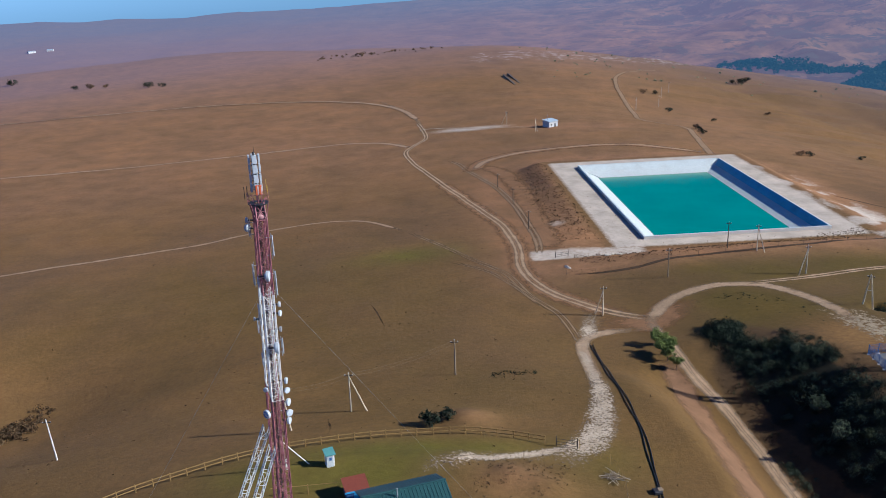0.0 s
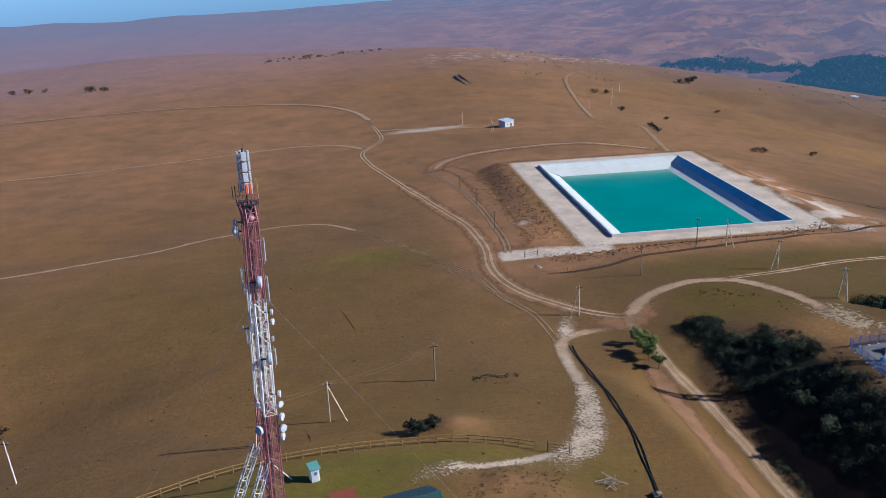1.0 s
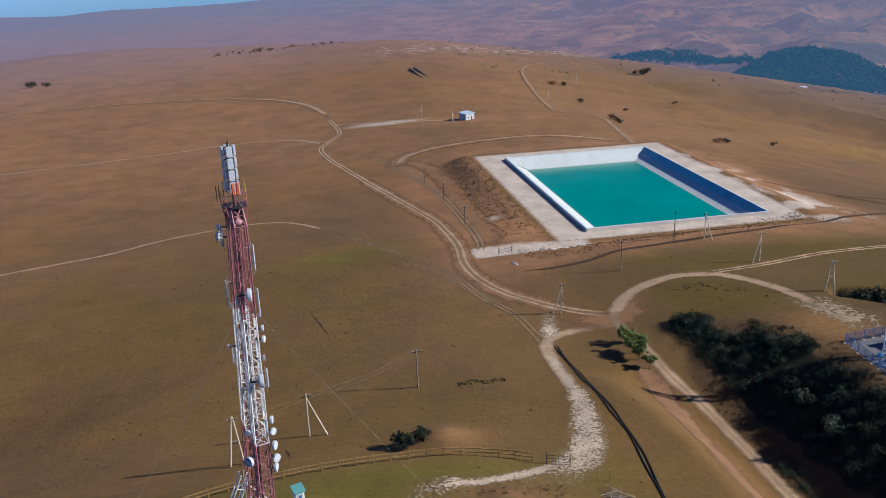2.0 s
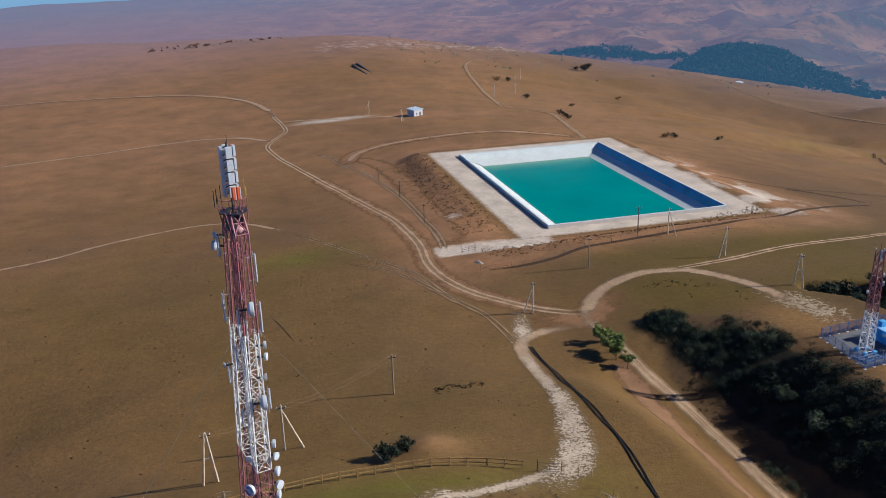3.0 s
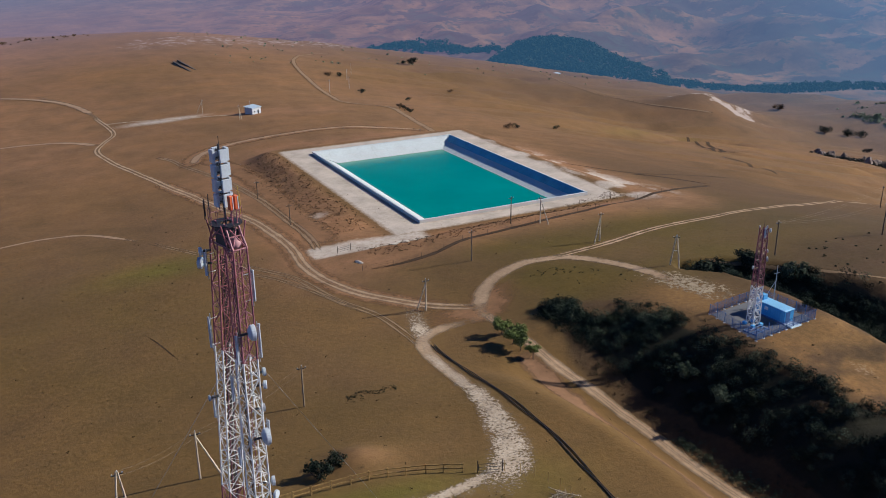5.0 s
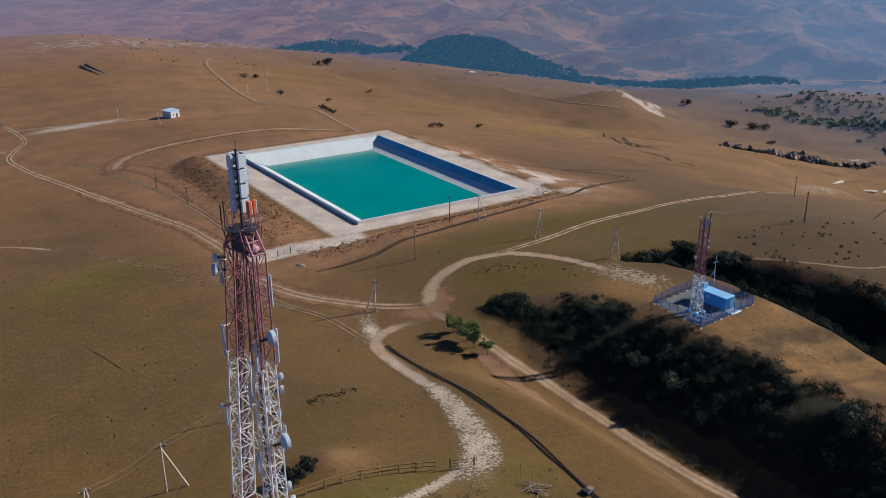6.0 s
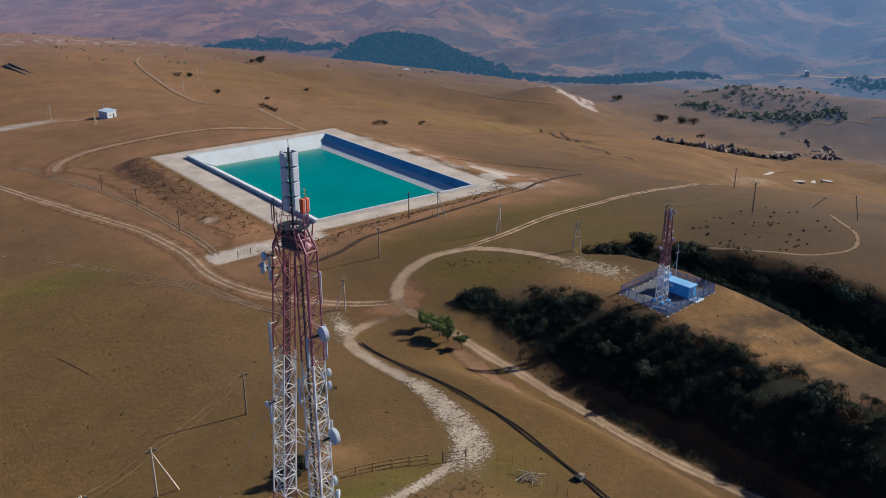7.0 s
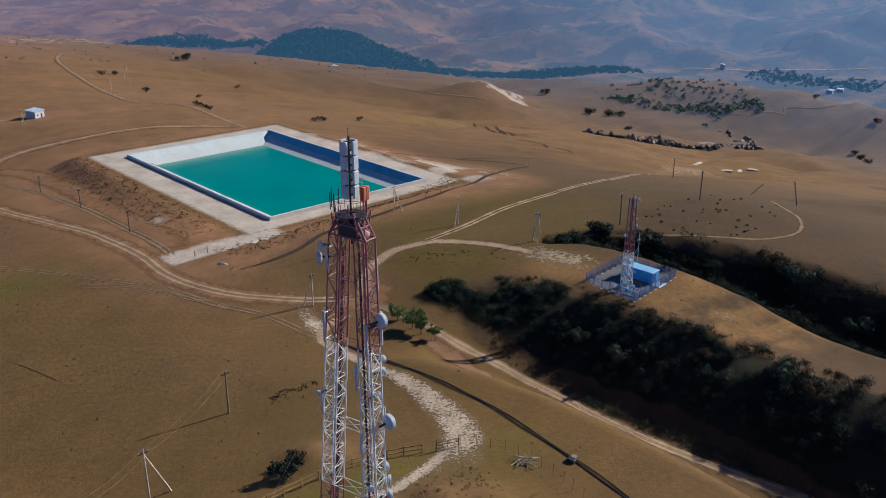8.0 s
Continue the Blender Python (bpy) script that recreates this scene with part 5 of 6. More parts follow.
# ---- yard buildings ----
def house():
    base = thing("house", -75.6, -144.6, 11.4, "single-storey house with a green metal gable roof", "house", turn=14)
    part("wall", box(bmesh.new(), -5.4, 5.4, -3.5, 3.5, -0.5, 2.6), M_PLASTER, base, "pale plastered walls")
    ridge, eave, half, over = 4.3, 2.5, 4.4, 5.9
    for s in (-1, 1):
        bm = bmesh.new()
        pts = [(-over, s * half, eave), (over, s * half, eave), (over, 0, ridge), (-over, 0, ridge)]
        f = bm.faces.new([bm.verts.new(p) for p in pts])
        ext = bmesh.ops.extrude_face_region(bm, geom=[f])
        bmesh.ops.translate(bm, vec=(0, 0, -0.12), verts=[g for g in ext["geom"] if isinstance(g, bmesh.types.BMVert)])
        slope = part("roof", bm, M_TEAL, base, "dark teal-green profiled metal roof")
        for k in range(23):
            x = -over + 0.2 + k * (2 * over - 0.4) / 22
            bm = bmesh.new()
            tube(bm, (x, s * half, eave + 0.02), (x, 0.02 * s, ridge + 0.02), 0.035, n=4)
            part("roof_rib", bm, M_TEAL, slope)
    part("ridge_cap", tube(bmesh.new(), (-over, 0, ridge + 0.03), (over, 0, ridge + 0.03), 0.12, n=8), M_TEAL, base)
    for s in (-1, 1):
        bm = bmesh.new()
        bm.faces.new([bm.verts.new(p) for p in ((s * 5.4, -3.5, 2.6), (s * 5.4, 3.5, 2.6), (s * 5.4, 0, 4.1))])
        part("gable", bm, M_PLASTER, base)
    part("chimney", tube(bmesh.new(), (-1.2, -1.0, 3.6), (-1.2, -1.0, 5.2), 0.11, n=8), M_GALV, base, "thin metal flue pipe")
    for x in (-3.0, 0.5, 3.4):
        win = part("window", box(bmesh.new(), x - 0.6, x + 0.6, -3.56, -3.5, 0.9, 2.1), M_WHITE, base)
        part("pane", box(bmesh.new(), x - 0.5, x + 0.5, -3.585, -3.56, 1.0, 2.0), M_GLASS, win)


house()


def shed():
    base = thing("shed", -82.4, -139.3, 11.4, "small blue shed with a red metal roof", "shed", turn=14)
    part("wall", box(bmesh.new(), -1.5, 1.5, -1.2, 1.2, -0.3, 1.9), M_NAVY, base, "deep blue board walls")
    bm = bmesh.new()
    vs = [bm.verts.new(p) for p in ((-1.75, -1.45, 1.75), (1.75, -1.45, 1.75), (1.75, 1.45, 2.35), (-1.75, 1.45, 2.35))]
    ext = bmesh.ops.extrude_face_region(bm, geom=[bm.faces.new(vs)])
    bmesh.ops.translate(bm, vec=(0, 0, 0.1), verts=[g for g in ext["geom"] if isinstance(g, bmesh.types.BMVert)])
    part("roof", bm, M_REDROOF, base, "weathered red metal roof")
    part("fascia", box(bmesh.new(), -1.75, 1.75, -1.5, -1.45, 1.6, 1.86), M_BLUE, base, "bright blue fascia board")
    part("door", box(bmesh.new(), -0.5, 0.4, -1.25, -1.2, -0.1, 1.6, 0.01), M_BLUE, base)


shed()


def outhouse():
    base = thing("outhouse", -86.5, -130.9, hz(-86.5, -130.9), "white outhouse with a turquoise roof on the lawn", "outhouse", turn=20)
    part("cabin", box(bmesh.new(), -0.6, 0.6, -0.6, 0.6, -0.2, 2.1, 0.02), M_WHITE, base, "white board cabin")
    bm = bmesh.new()
    vs = [bm.verts.new(p) for p in ((-0.8, -0.85, 2.05), (0.8, -0.85, 2.05), (0.8, 0.8, 2.45), (-0.8, 0.8, 2.45))]
    ext = bmesh.ops.extrude_face_region(bm, geom=[bm.faces.new(vs)])
    bmesh.ops.translate(bm, vec=(0, 0, 0.07), verts=[g for g in ext["geom"] if isinstance(g, bmesh.types.BMVert)])
    part("roof", bm, M_TURQ, base, "turquoise sheet roof")
    door = part("door", box(bmesh.new(), -0.42, 0.42, -0.64, -0.6, 0.0, 1.9, 0.01), M_PANEL, base)
    part("window", box(bmesh.new(), -0.2, 0.2, -0.66, -0.64, 1.1, 1.6), M_NAVY, door, "small blue-framed window")


outhouse()


def service_pole():
    x, y = -93.1, -131.3
    base = thing("service_pole", x, y, hz(x, y), "weathered yard pole with crossarms and a raking brace", "utility pole")
    part("shaft", tube(bmesh.new(), (0, 0, -0.5), (0, 0, 6.4), 0.13, 0.1, 8), M_POLE, base)
    part("foot", tube(bmesh.new(), (0.18, 0, -0.5), (0.18, 0, 1.9), 0.14, 0.14, 8), M_CONC, base, "concrete stub post")
    part("brace", tube(bmesh.new(), (3.6, 1.2, -0.3), (0.1, 0, 4.6), 0.1, 0.08, 8), M_CONC, base, "pale brace")
    for h in (5.7, 6.2):
        part("crossarm", box(bmesh.new(), -0.8, 0.8, -0.05, 0.05, h, h + 0.1), M_POLE, base)


service_pole()


def clothes_posts():
    for x, y in ((-92.2, -138.2), (-89.2, -138.0)):
        base = thing("wooden_post", x, y, hz(x, y), "yellowish wooden post of a low rail on the lawn", "post", "lawn posts")
        part("shaft", box(bmesh.new(), -0.06, 0.06, -0.06, 0.06, -0.3, 1.6, 0.01), M_FENCEWOOD, base)
    base = thing("wooden_rail", -94.5, -138.2, hz(-94, -138) + 1.45, "thin horizontal rail above the lawn", "rail")
    part("bar", tube(bmesh.new(), (0, 0, 0), (9.5, 0.3, 0.05), 0.035), M_FENCEWOOD, base)


clothes_posts()


def far_building(x, y, turn, wide, deep, tall, label, roof=M_LIGHTROOF, antenna=True):
    base = thing("pump_house", x, y, hz(x, y), label, "small building", "small buildings", turn)
    part("wall", box(bmesh.new(), -wide / 2, wide / 2, -deep / 2, deep / 2, -1.0, tall), M_PLASTER, base, "grey-white block walls")
    bm = bmesh.new()
    a, b = wide / 2 + 0.4, deep / 2 + 0.4
    vs = [bm.verts.new(p) for p in ((-a, -b, tall), (a, -b, tall), (a, b, tall + 0.6), (-a, b, tall + 0.6))]
    ext = bmesh.ops.extrude_face_region(bm, geom=[bm.faces.new(vs)])
    bmesh.ops.translate(bm, vec=(0, 0, 0.18), verts=[g for g in ext["geom"] if isinstance(g, bmesh.types.BMVert)])
    part("roof", bm, roof, base, "pale sheet roof")
    door = part("door", box(bmesh.new(), wide * 0.1, wide * 0.1 + 1.0, -deep / 2 - 0.05, -deep / 2, 0, 2.1), M_DARK, base)
    win = part("window", box(bmesh.new(), -wide * 0.3, -wide * 0.3 + 1.0, -deep / 2 - 0.05, -deep / 2, 1.0, 2.1), M_WHITE, base)
    part("pane", box(bmesh.new(), -wide * 0.3 + 0.1, -wide * 0.3 + 0.9, -deep / 2 - 0.08, -deep / 2 - 0.05, 1.1, 2.0), M_GLASS, win)
    if antenna:
        part("antenna", tube(bmesh.new(), (-wide * 0.3, 0, tall), (-wide * 0.3, 0, tall + 3.6), 0.06), M_GALV, base)


far_building(14.8, 231.0, 32, 6.4, 5.2, 3.3, "small grey-white pump house with a pale roof")
far_building(446, 588, 20, 6, 5, 3.2, "tiny white hut on the ridge beside the pale track", M_LIGHTROOF, False)


# ---- pipeline, rubble, brushwood ----
def pipeline():
    way = spread(((-34.0, -77.1), (-34.6, -88.4), (-35.2, -104.8), (-36.0, -119), (-37.2, -128.8), (-38.6, -138), (-40.6, -149.4), (-44, -165)), 2.0)
    base = thing("pipeline", way[0].x, way[0].y, 0, "pair of black pipes laid over the ground", "pipeline")
    for off in (-0.23, 0.23):
        bm = bmesh.new()
        hose(bm, [Vector((p.x - way[0].x + off + 0.13 * math.sin(k * 0.8 + off * 9), p.y - way[0].y, hz(p.x, p.y) + 0.11)) for k, p in enumerate(way)], 0.075)
        part("pipe", bm, M_PIPE, base)
    v = thing("valve_chamber", -39.4, -140.3, hz(-39.4, -140.3), "dark valve box straddling the black pipes", "valve box", turn=8)
    part("chamber", box(bmesh.new(), -0.65, 0.65, -0.6, 0.6, -0.3, 0.55, 0.1), M_DARK, v)
    part("lid", box(bmesh.new(), 0.1, 0.85, -0.4, 0.4, 0.55, 0.6, 0.02), M_POLE, v, "grey lid left ajar")


pipeline()


def rock(name, x, y, size, label, rng, material=M_STONE, group="pale stones"):
    bm = bmesh.new()
    bmesh.ops.create_icosphere(bm, subdivisions=2, radius=1.0)
    ph = rng.rand(6) * 6
    for v in bm.verts:
        k = 1 + 0.26 * math.sin(3 * v.co.x + ph[0]) + 0.14 * math.sin(4 * v.co.y + ph[1]) + 0.12 * math.sin(5 * v.co.z + ph[2])
        v.co = Vector((v.co.x * size[0] * k, v.co.y * size[1] * k, v.co.z * size[2] * k))
    ob = part(name, bm, material)
    ob.matrix_basis = pose(x, y, hz(x, y) + size[2] * (0.2 if group == "pale stones" else -0.15), 0, 0, float(rng.rand() * 180))
    return tagged(ob, label, "stone", group)


_rng = np.random.RandomState(11)
for _p in ((-13.8, -15.7), (-12.2, -16.8), (-15.4, -17.4), (-28.3, -24.5)):
    rock("limestone_block", *_p, (1.1, 0.7, 0.35), "flat pale limestone block lying in grass", _rng)


def brush_pile():
    base = thing("brushwood_pile", -44.6, -136.2, hz(-44.6, -136.2), "heap of bleached sticks in the yard corner", "woodpile")
    rng = np.random.RandomState(4)
    for k in range(26):
        a, t = rng.rand() * 6.28, rng.rand() * 0.5
        c = Vector((rng.normal() * 0.6, rng.normal() * 0.6, 0.15 + rng.rand() * 0.4))
        d = Vector((math.cos(a), math.sin(a), t * 0.4)) * (0.7 + rng.rand() * 0.8)
        part("stick", tube(bmesh.new(), c - d, c + d, 0.05, 0.03, 5), M_POLE if k % 3 else M_PALEPOLE, base)


brush_pile()


def culverts():
    for k, (x, y) in enumerate(((25.5, 468), (30.5, 476))):
        base = thing("feed_trough", x, y, hz(x, y), "long dark trough lying on the far field", "trough", "far troughs", 91)
        part("trough_body", box(bmesh.new(), -29, 29, -0.9, 0.9, -0.8, 0.8, 0.2), M_WOODPOLE, base)


culverts()
# a dark broken scarp on the far slope, and a paler one beside it
for _line, _count, _across, _dark in ((((428, 222), (444, 205), (460, 186), (474, 166), (490, 150)), 120, 4.5, 4), (((566, 168), (596, 178), (622, 190), (640, 208)), 60, 9.0, 2)):
    _out = spread(_line, 1.0)
    for _k in range(_count):
        _w = _out[int(_rng.rand() * len(_out))]
        _big = 0.8 + 2.6 * _rng.rand() ** 2.0
        rock("outcrop_rock", _w.x + _rng.normal() * _across, _w.y + _rng.normal() * _across, (_big * 1.2, _big * 0.8, _big * 1.25), "weathered brown-grey rock of the far outcrop", _rng, M_OUTCROP if _k % _dark else M_CRAG, "far outcrop")
for _p in ((353, 78), (349, 57), (369, 58), (371, 50)):
    rock("limestone_block", *_p, (4.5, 1.6, 0.7), "flat pale limestone slab on the far slope", _rng)
far_building(1417, 678, 30, 10, 8, 9, "pale tall building beside the valley road", M_LIGHTROOF, False)
for _k, (_hx, _hy) in enumerate(((1376, 446), (1394, 438))):
    far_building(_hx, _hy, 20 * _k, 14, 10, 5, "pale farm building in the far valley", M_LIGHTROOF, False)

# the far settlement below the plateau
TOWN = ((-1704, 2493), (-1665, 2506), (-1561, 2566), (-1521, 2559), (-1526, 2189), (-1404, 2024), (-1384, 2053), (-1381, 2105), (-1377, 2154), (-1314, 2078), (-1219, 2916), (-1269, 2881), (-1421, 2833), (-1469, 2833), (-1677, 2695), (-1613, 2804))
for _k, (_hx, _hy) in enumerate(TOWN):
    far_building(_hx, _hy, 37 * _k % 90, 16 + 5 * (_k % 3), 11, 6, "pale house of the far settlement", M_LIGHTROOF if _k % 3 else M_REDROOF, False)


# ---- trees and bushes ----
M_VERGE = leafy("verge_leaves", (0.014, 0.020, 0.012, 1), (0.042, 0.052, 0.028, 1))
M_GREYBUSH = leafy("grey_green_leaves", (0.040, 0.054, 0.036, 1), (0.095, 0.115, 0.074, 1))
M_HILLSCRUB = leafy("grey_green_scrub", (0.14, 0.19, 0.13, 1), (0.25, 0.30, 0.20, 1))
def limb(bm, p, q, r0, r1, bends=3, rng=None):
    pts = [p.lerp(q, k / bends) for k in range(bends + 1)]
    for k in range(1, bends):
        pts[k] += Vector(rng.normal(size=3)) * (q - p).length * 0.06
    for k in range(bends):
        tube(bm, pts[k], pts[k + 1], r0 + (r1 - r0) * k / bends, r0 + (r1 - r0) * (k + 1) / bends, 6)


def tree(x, y, tall, wide, seed, label, material=None, leaves=26, trunk_share=0.46, name="tree", group="roadside trees"):
    rng = np.random.RandomState(seed)
    base = thing(name, x, y, hz(x, y), label, name, group)
    bm = bmesh.new()
    fork = Vector((rng.normal() * 0.1, rng.normal() * 0.1, tall * trunk_share))
    limb(bm, Vector((0, 0, -0.3)), fork, tall * 0.035, tall * 0.024, 3, rng)
    tips = []
    n = 7
    for k in range(n):
        a = 2 * math.pi * k / n + rng.rand()
        r = wide * (0.25 + 0.3 * rng.rand())
        tip = Vector((math.cos(a) * r, math.sin(a) * r, tall * (0.6 + 0.32 * rng.rand())))
        limb(bm, fork, tip, tall * 0.016, tall * 0.005, 3, rng)
        tips.append(tip)
        for _ in range(2):
            t2 = tip + Vector(rng.normal(size=3)) * wide * 0.14
            limb(bm, fork.lerp(tip, 0.6), t2, tall * 0.008, tall * 0.003, 2, rng)
            tips.append(t2)
    tips.append(fork + Vector((0, 0, tall * 0.5)))
    part("trunk", bm, M_BARK, base, "brown forked trunk")
    sizes = [wide * (0.16 + 0.13 * rng.rand()) for _ in tips]
    v, f = leaf_clumps([tuple(t) for t in tips], sizes, leaves, 0.15, rng, 0.75)
    mesh_of("crown", v, f, material or M_LEAF, base)
    return base


tree(-20.6, -80.4, 3.0, 2.9, 1, "small green roadside tree with a broken crown", leaves=150, trunk_share=0.3)
tree(-20.9, -85.4, 3.5, 3.5, 2, "spreading green roadside tree with several stems", leaves=150, trunk_share=0.28)
tree(-21.0, -87.9, 3.0, 2.6, 12, "small green roadside tree with a broken crown", leaves=140, trunk_share=0.3)
tree(-20.2, -91.0, 2.8, 2.1, 3, "thin green roadside tree on a bare trunk", leaves=130, trunk_share=0.4)


def bush(x, y, size, seed, label, material=None, per=60, group="scattered bushes"):
    rng = np.random.RandomState(seed)
    base = thing("bush", x, y, hz(x, y), label, "bush", group)
    n = 6 + int(size)
    bm = bmesh.new()
    tips = []
    for k in range(n):
        a, r = rng.rand() * 6.28, size * 0.55 * rng.rand() ** 0.5
        tip = Vector((math.cos(a) * r, math.sin(a) * r, size * (0.25 + 0.35 * rng.rand())))
        limb(bm, Vector((0, 0, -0.1)), tip, 0.02 * size, 0.008 * size, 2, rng)
        tips.append(tuple(tip))
    part("branchwork", bm, M_BARK, base)
    v, f = leaf_clumps(tips, [size * (0.22 + 0.16 * rng.rand()) for _ in tips], per, 0.14 + 0.015 * size, rng, 0.8)
    mesh_of("foliage", v, f, material or M_LEAF, base)


bush(-70.6, -116.4, 2.9, 21, "dark green bush outside the yard fence", M_SHRUB, 110)
bush(-68.0, -115.2, 2.4, 22, "dark green bush outside the yard fence", M_SHRUB, 90)
for _k, (_bx, _by, _bs) in enumerate(((119, 408, 4.5), (130, 411, 4.5), (112, 324, 4), (131, 292, 3), (97, 229, 3.4), (95.5, 222, 3.2), (94.5, 214, 3.0), (93.5, 207, 2.6), (122, 154, 3.6), (127, 155, 3.2),
                                      (253, 549, 7), (246, 553, 5), (582, 402, 8), (541, 310, 9), (561, 302, 9), (571, 296, 8), (195, 357, 3), (275, 592, 6), (677, 112, 6), (661, 100, 7), (645, 87, 6), (757, 128, 7), (789, 206, 6),
                                      (-511, 821, 9), (-378, 684, 7), (-306, 636, 8), (-293, 634, 6), (-395, 690, 6), (-360, 676, 5), (163, 172, 3), (520, 250, 6))):
    bush(_bx, _by, _bs, 40 + _k, "lone dark bush on the dry slope", M_SHRUB if _k % 4 else M_DRYSHRUB, 45)
for _k, (_bx, _by, _bs, _m) in enumerate(((-146, -118, 3.6, M_LEAF), (-149, -120, 2.8, M_SHRUB), (35, -77, 5.5, M_SHRUB), (38, -79.5, 5.0, M_SHRUB), (43.7, -80.6, 5.0, M_SHRUB), (48.6, -89.4, 4.6, M_GREYBUSH), (56.5, -119, 5.0, M_DRYSHRUB), (55.5, -125, 5.6, M_GREYBUSH), (51, -142, 4.5, M_GREYBUSH), (33, -107, 2.6, M_VERGE), (53, -122, 4.0, M_SHRUB),
                                          (0.1, -110.4, 3.0, M_GREYBUSH), (-0.6, -119.4, 3.8, M_GREYBUSH), (2.1, -122.5, 2.8, M_VERGE), (6.5, -133, 2.2, M_DRYSHRUB), (8.2, -146.8, 3.4, M_GREYBUSH), (6.9, -153, 3.2, M_DRYSHRUB), (2.7, -94.9, 3.0, M_GREYBUSH), (-1.4, -89.2, 2.2, M_VERGE), (50, -152, 4.6, M_GREYBUSH))):
    bush(_bx, _by, _bs, 90 + _k, "leafy bush in and beside the gully", _m, 110, "gully bushes")


def thicket(name, count, place, size, per, leaf, material, label, seed, lift=0.35, squash=0.75):
    """Scrub that nobody could count, as one object."""
    rng = np.random.RandomState(seed)
    spots = place(rng, count)
    z = height(spots[:, 0], spots[:, 1])
    s = size[0] + (size[1] - size[0]) * rng.rand(len(spots)) ** 2
    c = np.concatenate([spots, (z + s * lift)[:, None]], 1)
    v, f = leaf_clumps(c, s, per, leaf, rng, squash)
    return tagged(mesh_of(name, v, f, material), label, "scrub", kind="stuff")


def in_gully(line, stations, widths, lo=-1.0, hi=1.0, first=0.0, last=0.8, bare=0.0):
    """Places along a gully; the higher bare, the more gaps, most of them towards its sides."""
    pts = np.array(line, float)

    def place(rng, n):
        s = (first + (last - first) * rng.rand(n)) * (len(pts) - 1)
        k = np.minimum(s.astype(int), len(pts) - 2)
        u = (s - k)[:, None]
        p = pts[k] * (1 - u) + pts[k + 1] * u
        d = pts[k + 1] - pts[k]
        side = np.stack([-d[:, 1], d[:, 0]], 1) / np.linalg.norm(d, axis=1)[:, None]
        w = np.interp(s / (len(pts) - 1), stations, widths)
        off = lo + (hi - lo) * rng.rand(n)
        q = p + side * (w * off)[:, None] + rng.normal(size=(n, 2)) * 0.6
        thin = fbm(q[:, 0] / 2.8 + 31, q[:, 1] / 2.8, 3) > bare * (0.8 + 0.5 * np.abs(off) ** 2)
        yard = rect_gap(q[:, 0], q[:, 1], 12.5, 30, -114, -92) > 0.4
        glade = ((q[:, 0] - 0.5) / 4.0) ** 2 + ((q[:, 1] + 82.5) / 5.2) ** 2 > 1
        return q[thin & yard & glade]
    return place


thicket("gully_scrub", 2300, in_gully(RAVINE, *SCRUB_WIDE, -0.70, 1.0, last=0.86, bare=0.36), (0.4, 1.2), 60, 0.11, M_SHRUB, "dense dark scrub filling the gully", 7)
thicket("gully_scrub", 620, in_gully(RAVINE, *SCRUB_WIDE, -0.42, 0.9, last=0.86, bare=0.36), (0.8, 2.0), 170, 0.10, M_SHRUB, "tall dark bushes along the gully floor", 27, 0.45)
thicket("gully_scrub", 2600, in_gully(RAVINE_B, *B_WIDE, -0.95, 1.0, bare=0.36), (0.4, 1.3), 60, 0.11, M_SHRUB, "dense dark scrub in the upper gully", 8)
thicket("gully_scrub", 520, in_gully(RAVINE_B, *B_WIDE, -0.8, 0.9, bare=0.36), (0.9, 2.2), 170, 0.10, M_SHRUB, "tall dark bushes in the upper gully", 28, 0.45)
thicket("gully_scrub", 150, in_gully(((-8, -75), (-9.2, -80), (-8.6, -87), (-7.0, -93)), [0, 1], [0.8, 2.0], -1, 1, 0.0, 1.0), (0.4, 1.4), 90, 0.1, M_SHRUB, "narrow arm of dark scrub beside the road", 31, 0.4)
thicket("gully_scrub", 420, in_gully(RAVINE, *SCRUB_WIDE, -0.65, 1.0, last=0.86, bare=0.36), (0.6, 1.6), 130, 0.11, M_GREYBUSH, "grey-green bushes scattered through the gully scrub", 41, 0.75)
thicket("verge_scrub", 170, in_gully(((-10.4, -120), (-10.1, -123), (-9.1, -132.6), (-8.3, -140), (-7.6, -148), (-7, -158)), [0, 1], [0.7, 1.6], -1, 1, 0.0, 1.0), (0.3, 0.9), 70, 0.11, M_GREYBUSH, "low green hedge of brush along the road", 33, 0.3)
thicket("verge_scrub", 60, in_gully(((-57.5, -92.2), (-53, -92.8), (-48.8, -92.2)), [0, 1], [1.0, 1.0], -1, 1, 0.0, 1.0), (0.2, 0.5), 26, 0.12, M_SHRUB, "dark tufts along a shallow washout", 34, 0.25)
thicket("verge_scrub", 260, in_gully(T_MAIN, [0, 1], [7, 6], -1.0, -0.4, 0.1, 0.75, 0.44), (0.15, 0.5), 30, 0.13, M_DRYSHRUB, "low brown scrub between road and gully", 9, 0.25)
thicket("verge_scrub", 300, in_gully(RAVINE, *SCRUB_WIDE, -1.05, -0.7, bare=0.36), (0.2, 0.7), 40, 0.11, M_VERGE, "low green scrub along the edge of the gully", 29, 0.25)
thicket("gully_scrub", 240, in_gully(RAVINE_B, *B_WIDE, -0.9, 1.1, bare=0.36), (0.7, 1.8), 130, 0.11, M_GREYBUSH, "grey-green bushes in the upper gully", 42, 0.7)
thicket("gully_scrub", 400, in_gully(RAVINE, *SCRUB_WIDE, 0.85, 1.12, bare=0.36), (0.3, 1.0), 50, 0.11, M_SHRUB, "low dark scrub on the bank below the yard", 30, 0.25)
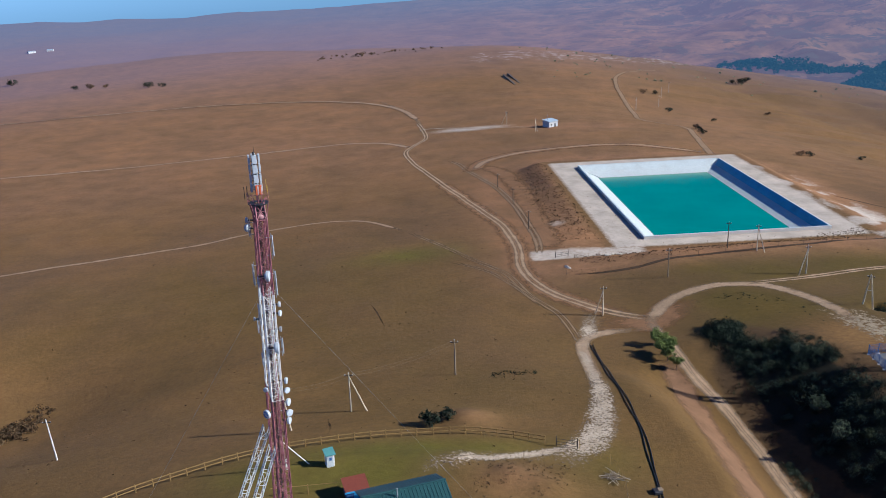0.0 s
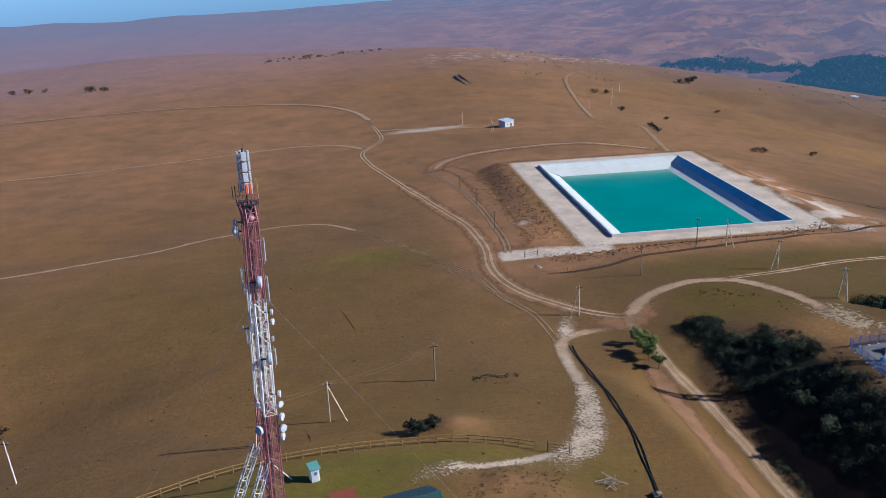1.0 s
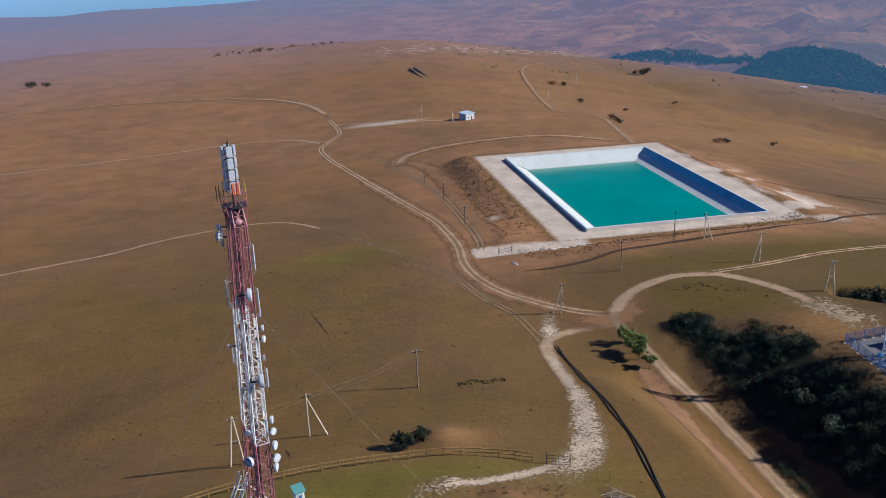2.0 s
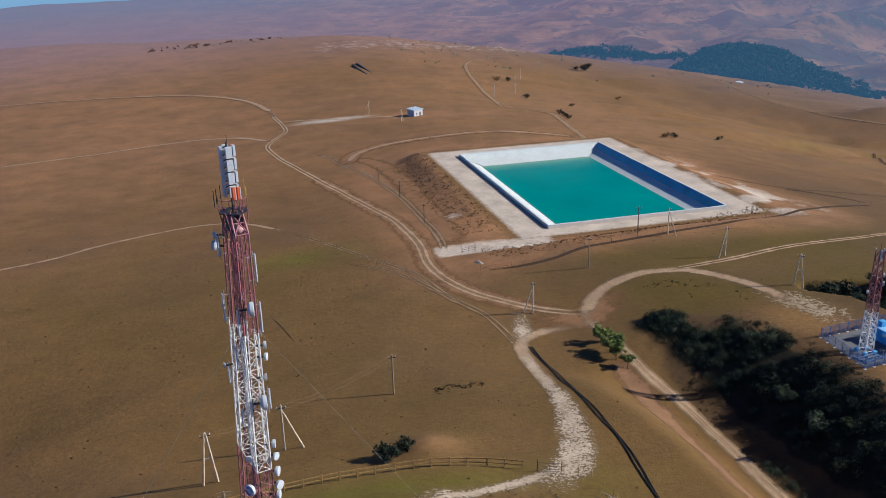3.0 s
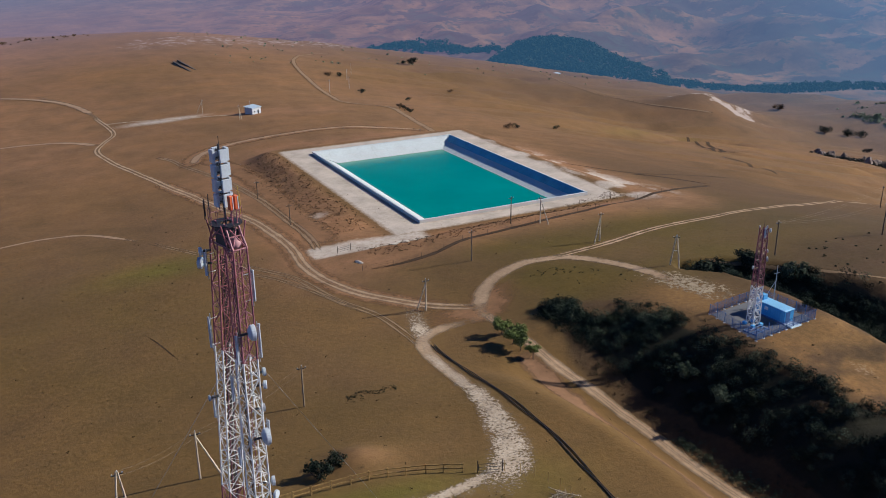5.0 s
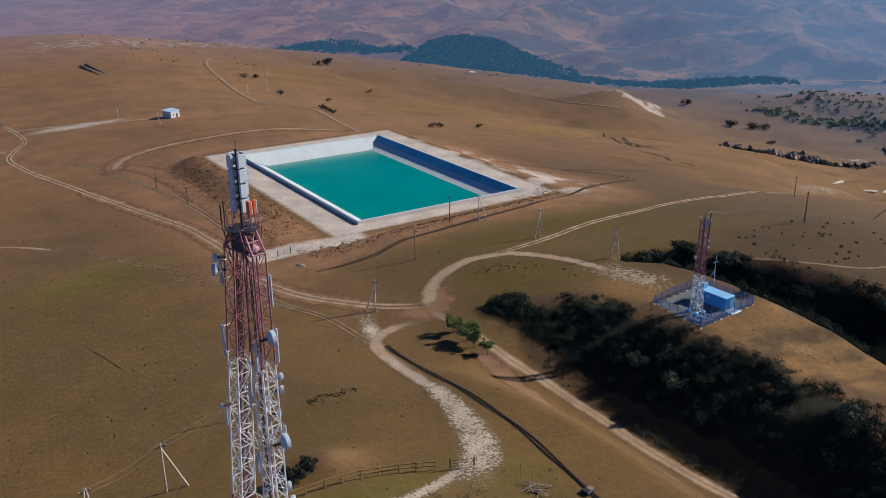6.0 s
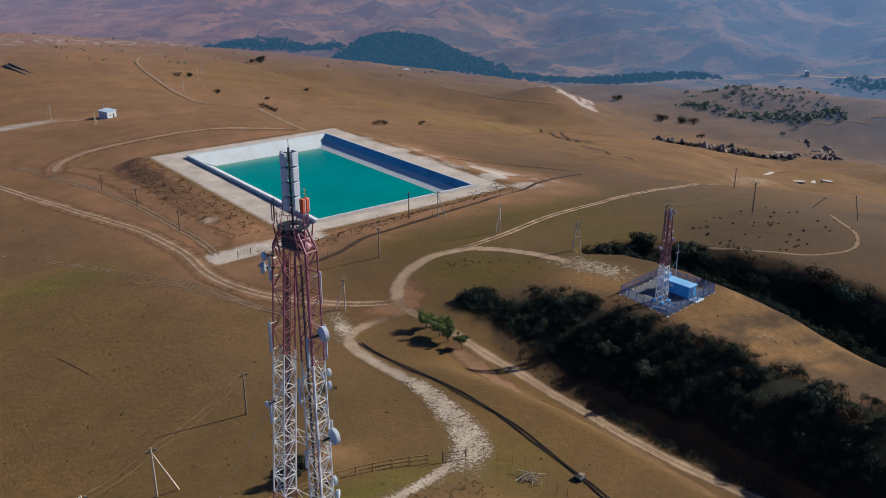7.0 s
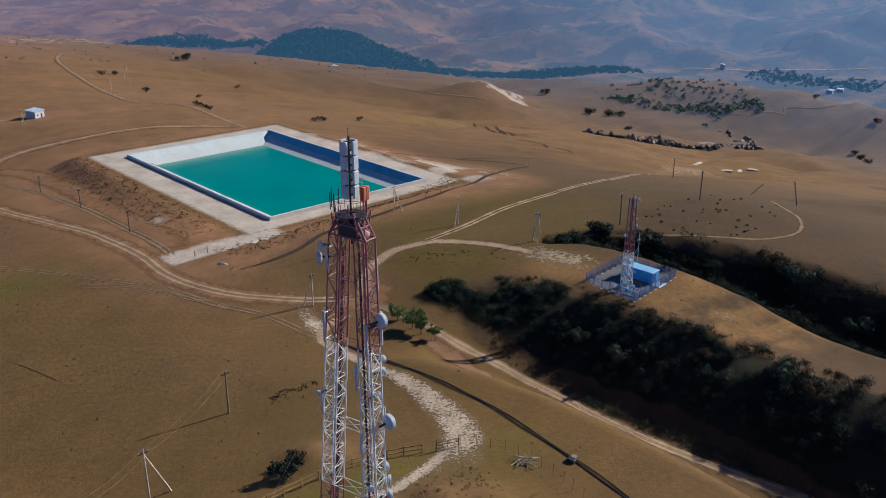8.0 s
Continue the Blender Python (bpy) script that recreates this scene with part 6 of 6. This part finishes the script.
thicket("verge_scrub", 90, in_gully(T_LOOP, [0, 1], [10, 14], -1.0, -0.35, 0.4, 1.0, 0.46), (0.15, 0.45), 22, 0.14, M_SHRUB, "dark tufts on the grassy rise", 10)


def round_about(x, y, rx, ry):
    return lambda rng, n: np.stack([x + np.clip(rng.normal(size=n), -1.7, 1.7) * rx, y + np.clip(rng.normal(size=n), -1.6, 1.6) * ry], 1)


def strewn(x0, x1, y0, y1):
    return lambda rng, n: np.stack([x0 + (x1 - x0) * rng.rand(n), y0 + (y1 - y0) * rng.rand(n)], 1)


thicket("hedge_scrub", 260, lambda rng, n: np.stack([-172 + 18 * (u := rng.rand(n)) + rng.normal(size=n) * 1.2, -92 + 20 * u + rng.normal(size=n) * 3.5], 1), (0.5, 1.6), 50, 0.2, M_DRYSHRUB, "brown scrub along a shallow ditch", 12)
thicket("hill_scrub", 150, lambda rng, n: np.stack([606 + 108 * (u := rng.rand(n)) + rng.normal(size=n) * 5, 338 - 107 * u - 14 * np.sin(3.14 * u) + rng.normal(size=n) * 6], 1), (1.4, 4.8), 60, 0.45, M_HILLSCRUB, "close dark bushes at the foot of the far hillside", 37)
thicket("hill_scrub", 150, round_about(692, 308, 34, 42), (0.9, 3.8), 40, 0.5, M_HILLSCRUB, "dark bushes scattered over the far hillside", 13)
thicket("grass_tufts", 950, strewn(-165, 60, -150, 60), (0.12, 0.42), 14, 0.16, M_DRYSHRUB, "small dry tufts strewn over the steppe", 14, 0.2)
thicket("grass_tufts", 40, strewn(55, 105, -106, -76), (0.25, 0.6), 70, 0.16, M_SHRUB, "dark tufts on the bare slope", 15, 0.3)
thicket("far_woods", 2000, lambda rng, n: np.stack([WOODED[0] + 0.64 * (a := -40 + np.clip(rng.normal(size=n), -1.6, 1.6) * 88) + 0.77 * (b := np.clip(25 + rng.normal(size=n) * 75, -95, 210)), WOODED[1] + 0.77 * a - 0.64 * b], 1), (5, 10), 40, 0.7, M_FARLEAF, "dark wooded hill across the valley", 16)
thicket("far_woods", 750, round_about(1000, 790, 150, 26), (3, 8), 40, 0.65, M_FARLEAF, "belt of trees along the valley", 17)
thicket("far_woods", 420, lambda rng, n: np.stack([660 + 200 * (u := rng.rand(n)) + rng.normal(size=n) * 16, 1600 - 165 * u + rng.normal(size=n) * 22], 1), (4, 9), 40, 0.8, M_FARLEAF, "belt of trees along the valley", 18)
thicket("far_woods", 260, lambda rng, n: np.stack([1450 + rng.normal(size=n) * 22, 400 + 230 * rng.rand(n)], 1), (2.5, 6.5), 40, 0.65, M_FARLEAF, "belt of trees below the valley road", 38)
thicket("scarp_scrub", 110, lambda rng, n: np.stack([424 + 62 * (u := rng.rand(n)) + rng.normal(size=n) * 5, 214 - 68 * u + rng.normal(size=n) * 5], 1), (0.8, 2.6), 50, 0.3, M_SHRUB, "dark scrub at the foot of the rock scarp", 39)
thicket("far_scrub", 60, round_about(-78, 815, 42, 26), (0.7, 2.6), 40, 0.4, M_DRYSHRUB, "clump of brown bushes on the far rise", 36)
thicket("far_scrub", 150, strewn(60, 640, 480, 800), (0.6, 1.8), 26, 0.45, M_HILLSCRUB, "specks of bush near the plateau edge", 19)
thicket("bank_scrub", 900, lambda rng, n: np.stack([-24 + 92 * (u := rng.rand(n)), -24.5 + 18 * u ** 2 + (rng.rand(n) * 14) * (1 - 0.5 * u)], 1), (0.15, 0.5), 18, 0.16, M_DRYSHRUB, "rough dry growth on the bank below the pool", 23, 0.25)
thicket("bank_scrub", 700, strewn(-26, -12, 2, 104), (0.15, 0.6), 18, 0.17, M_DRYSHRUB, "rough dry growth on the spoil bank", 24, 0.25)
thicket("yard_scrub", 130, strewn(-66, -50, -146, -131), (0.15, 0.55), 26, 0.12, M_DRYSHRUB, "rough dry growth on the dug-over yard", 32, 0.25)
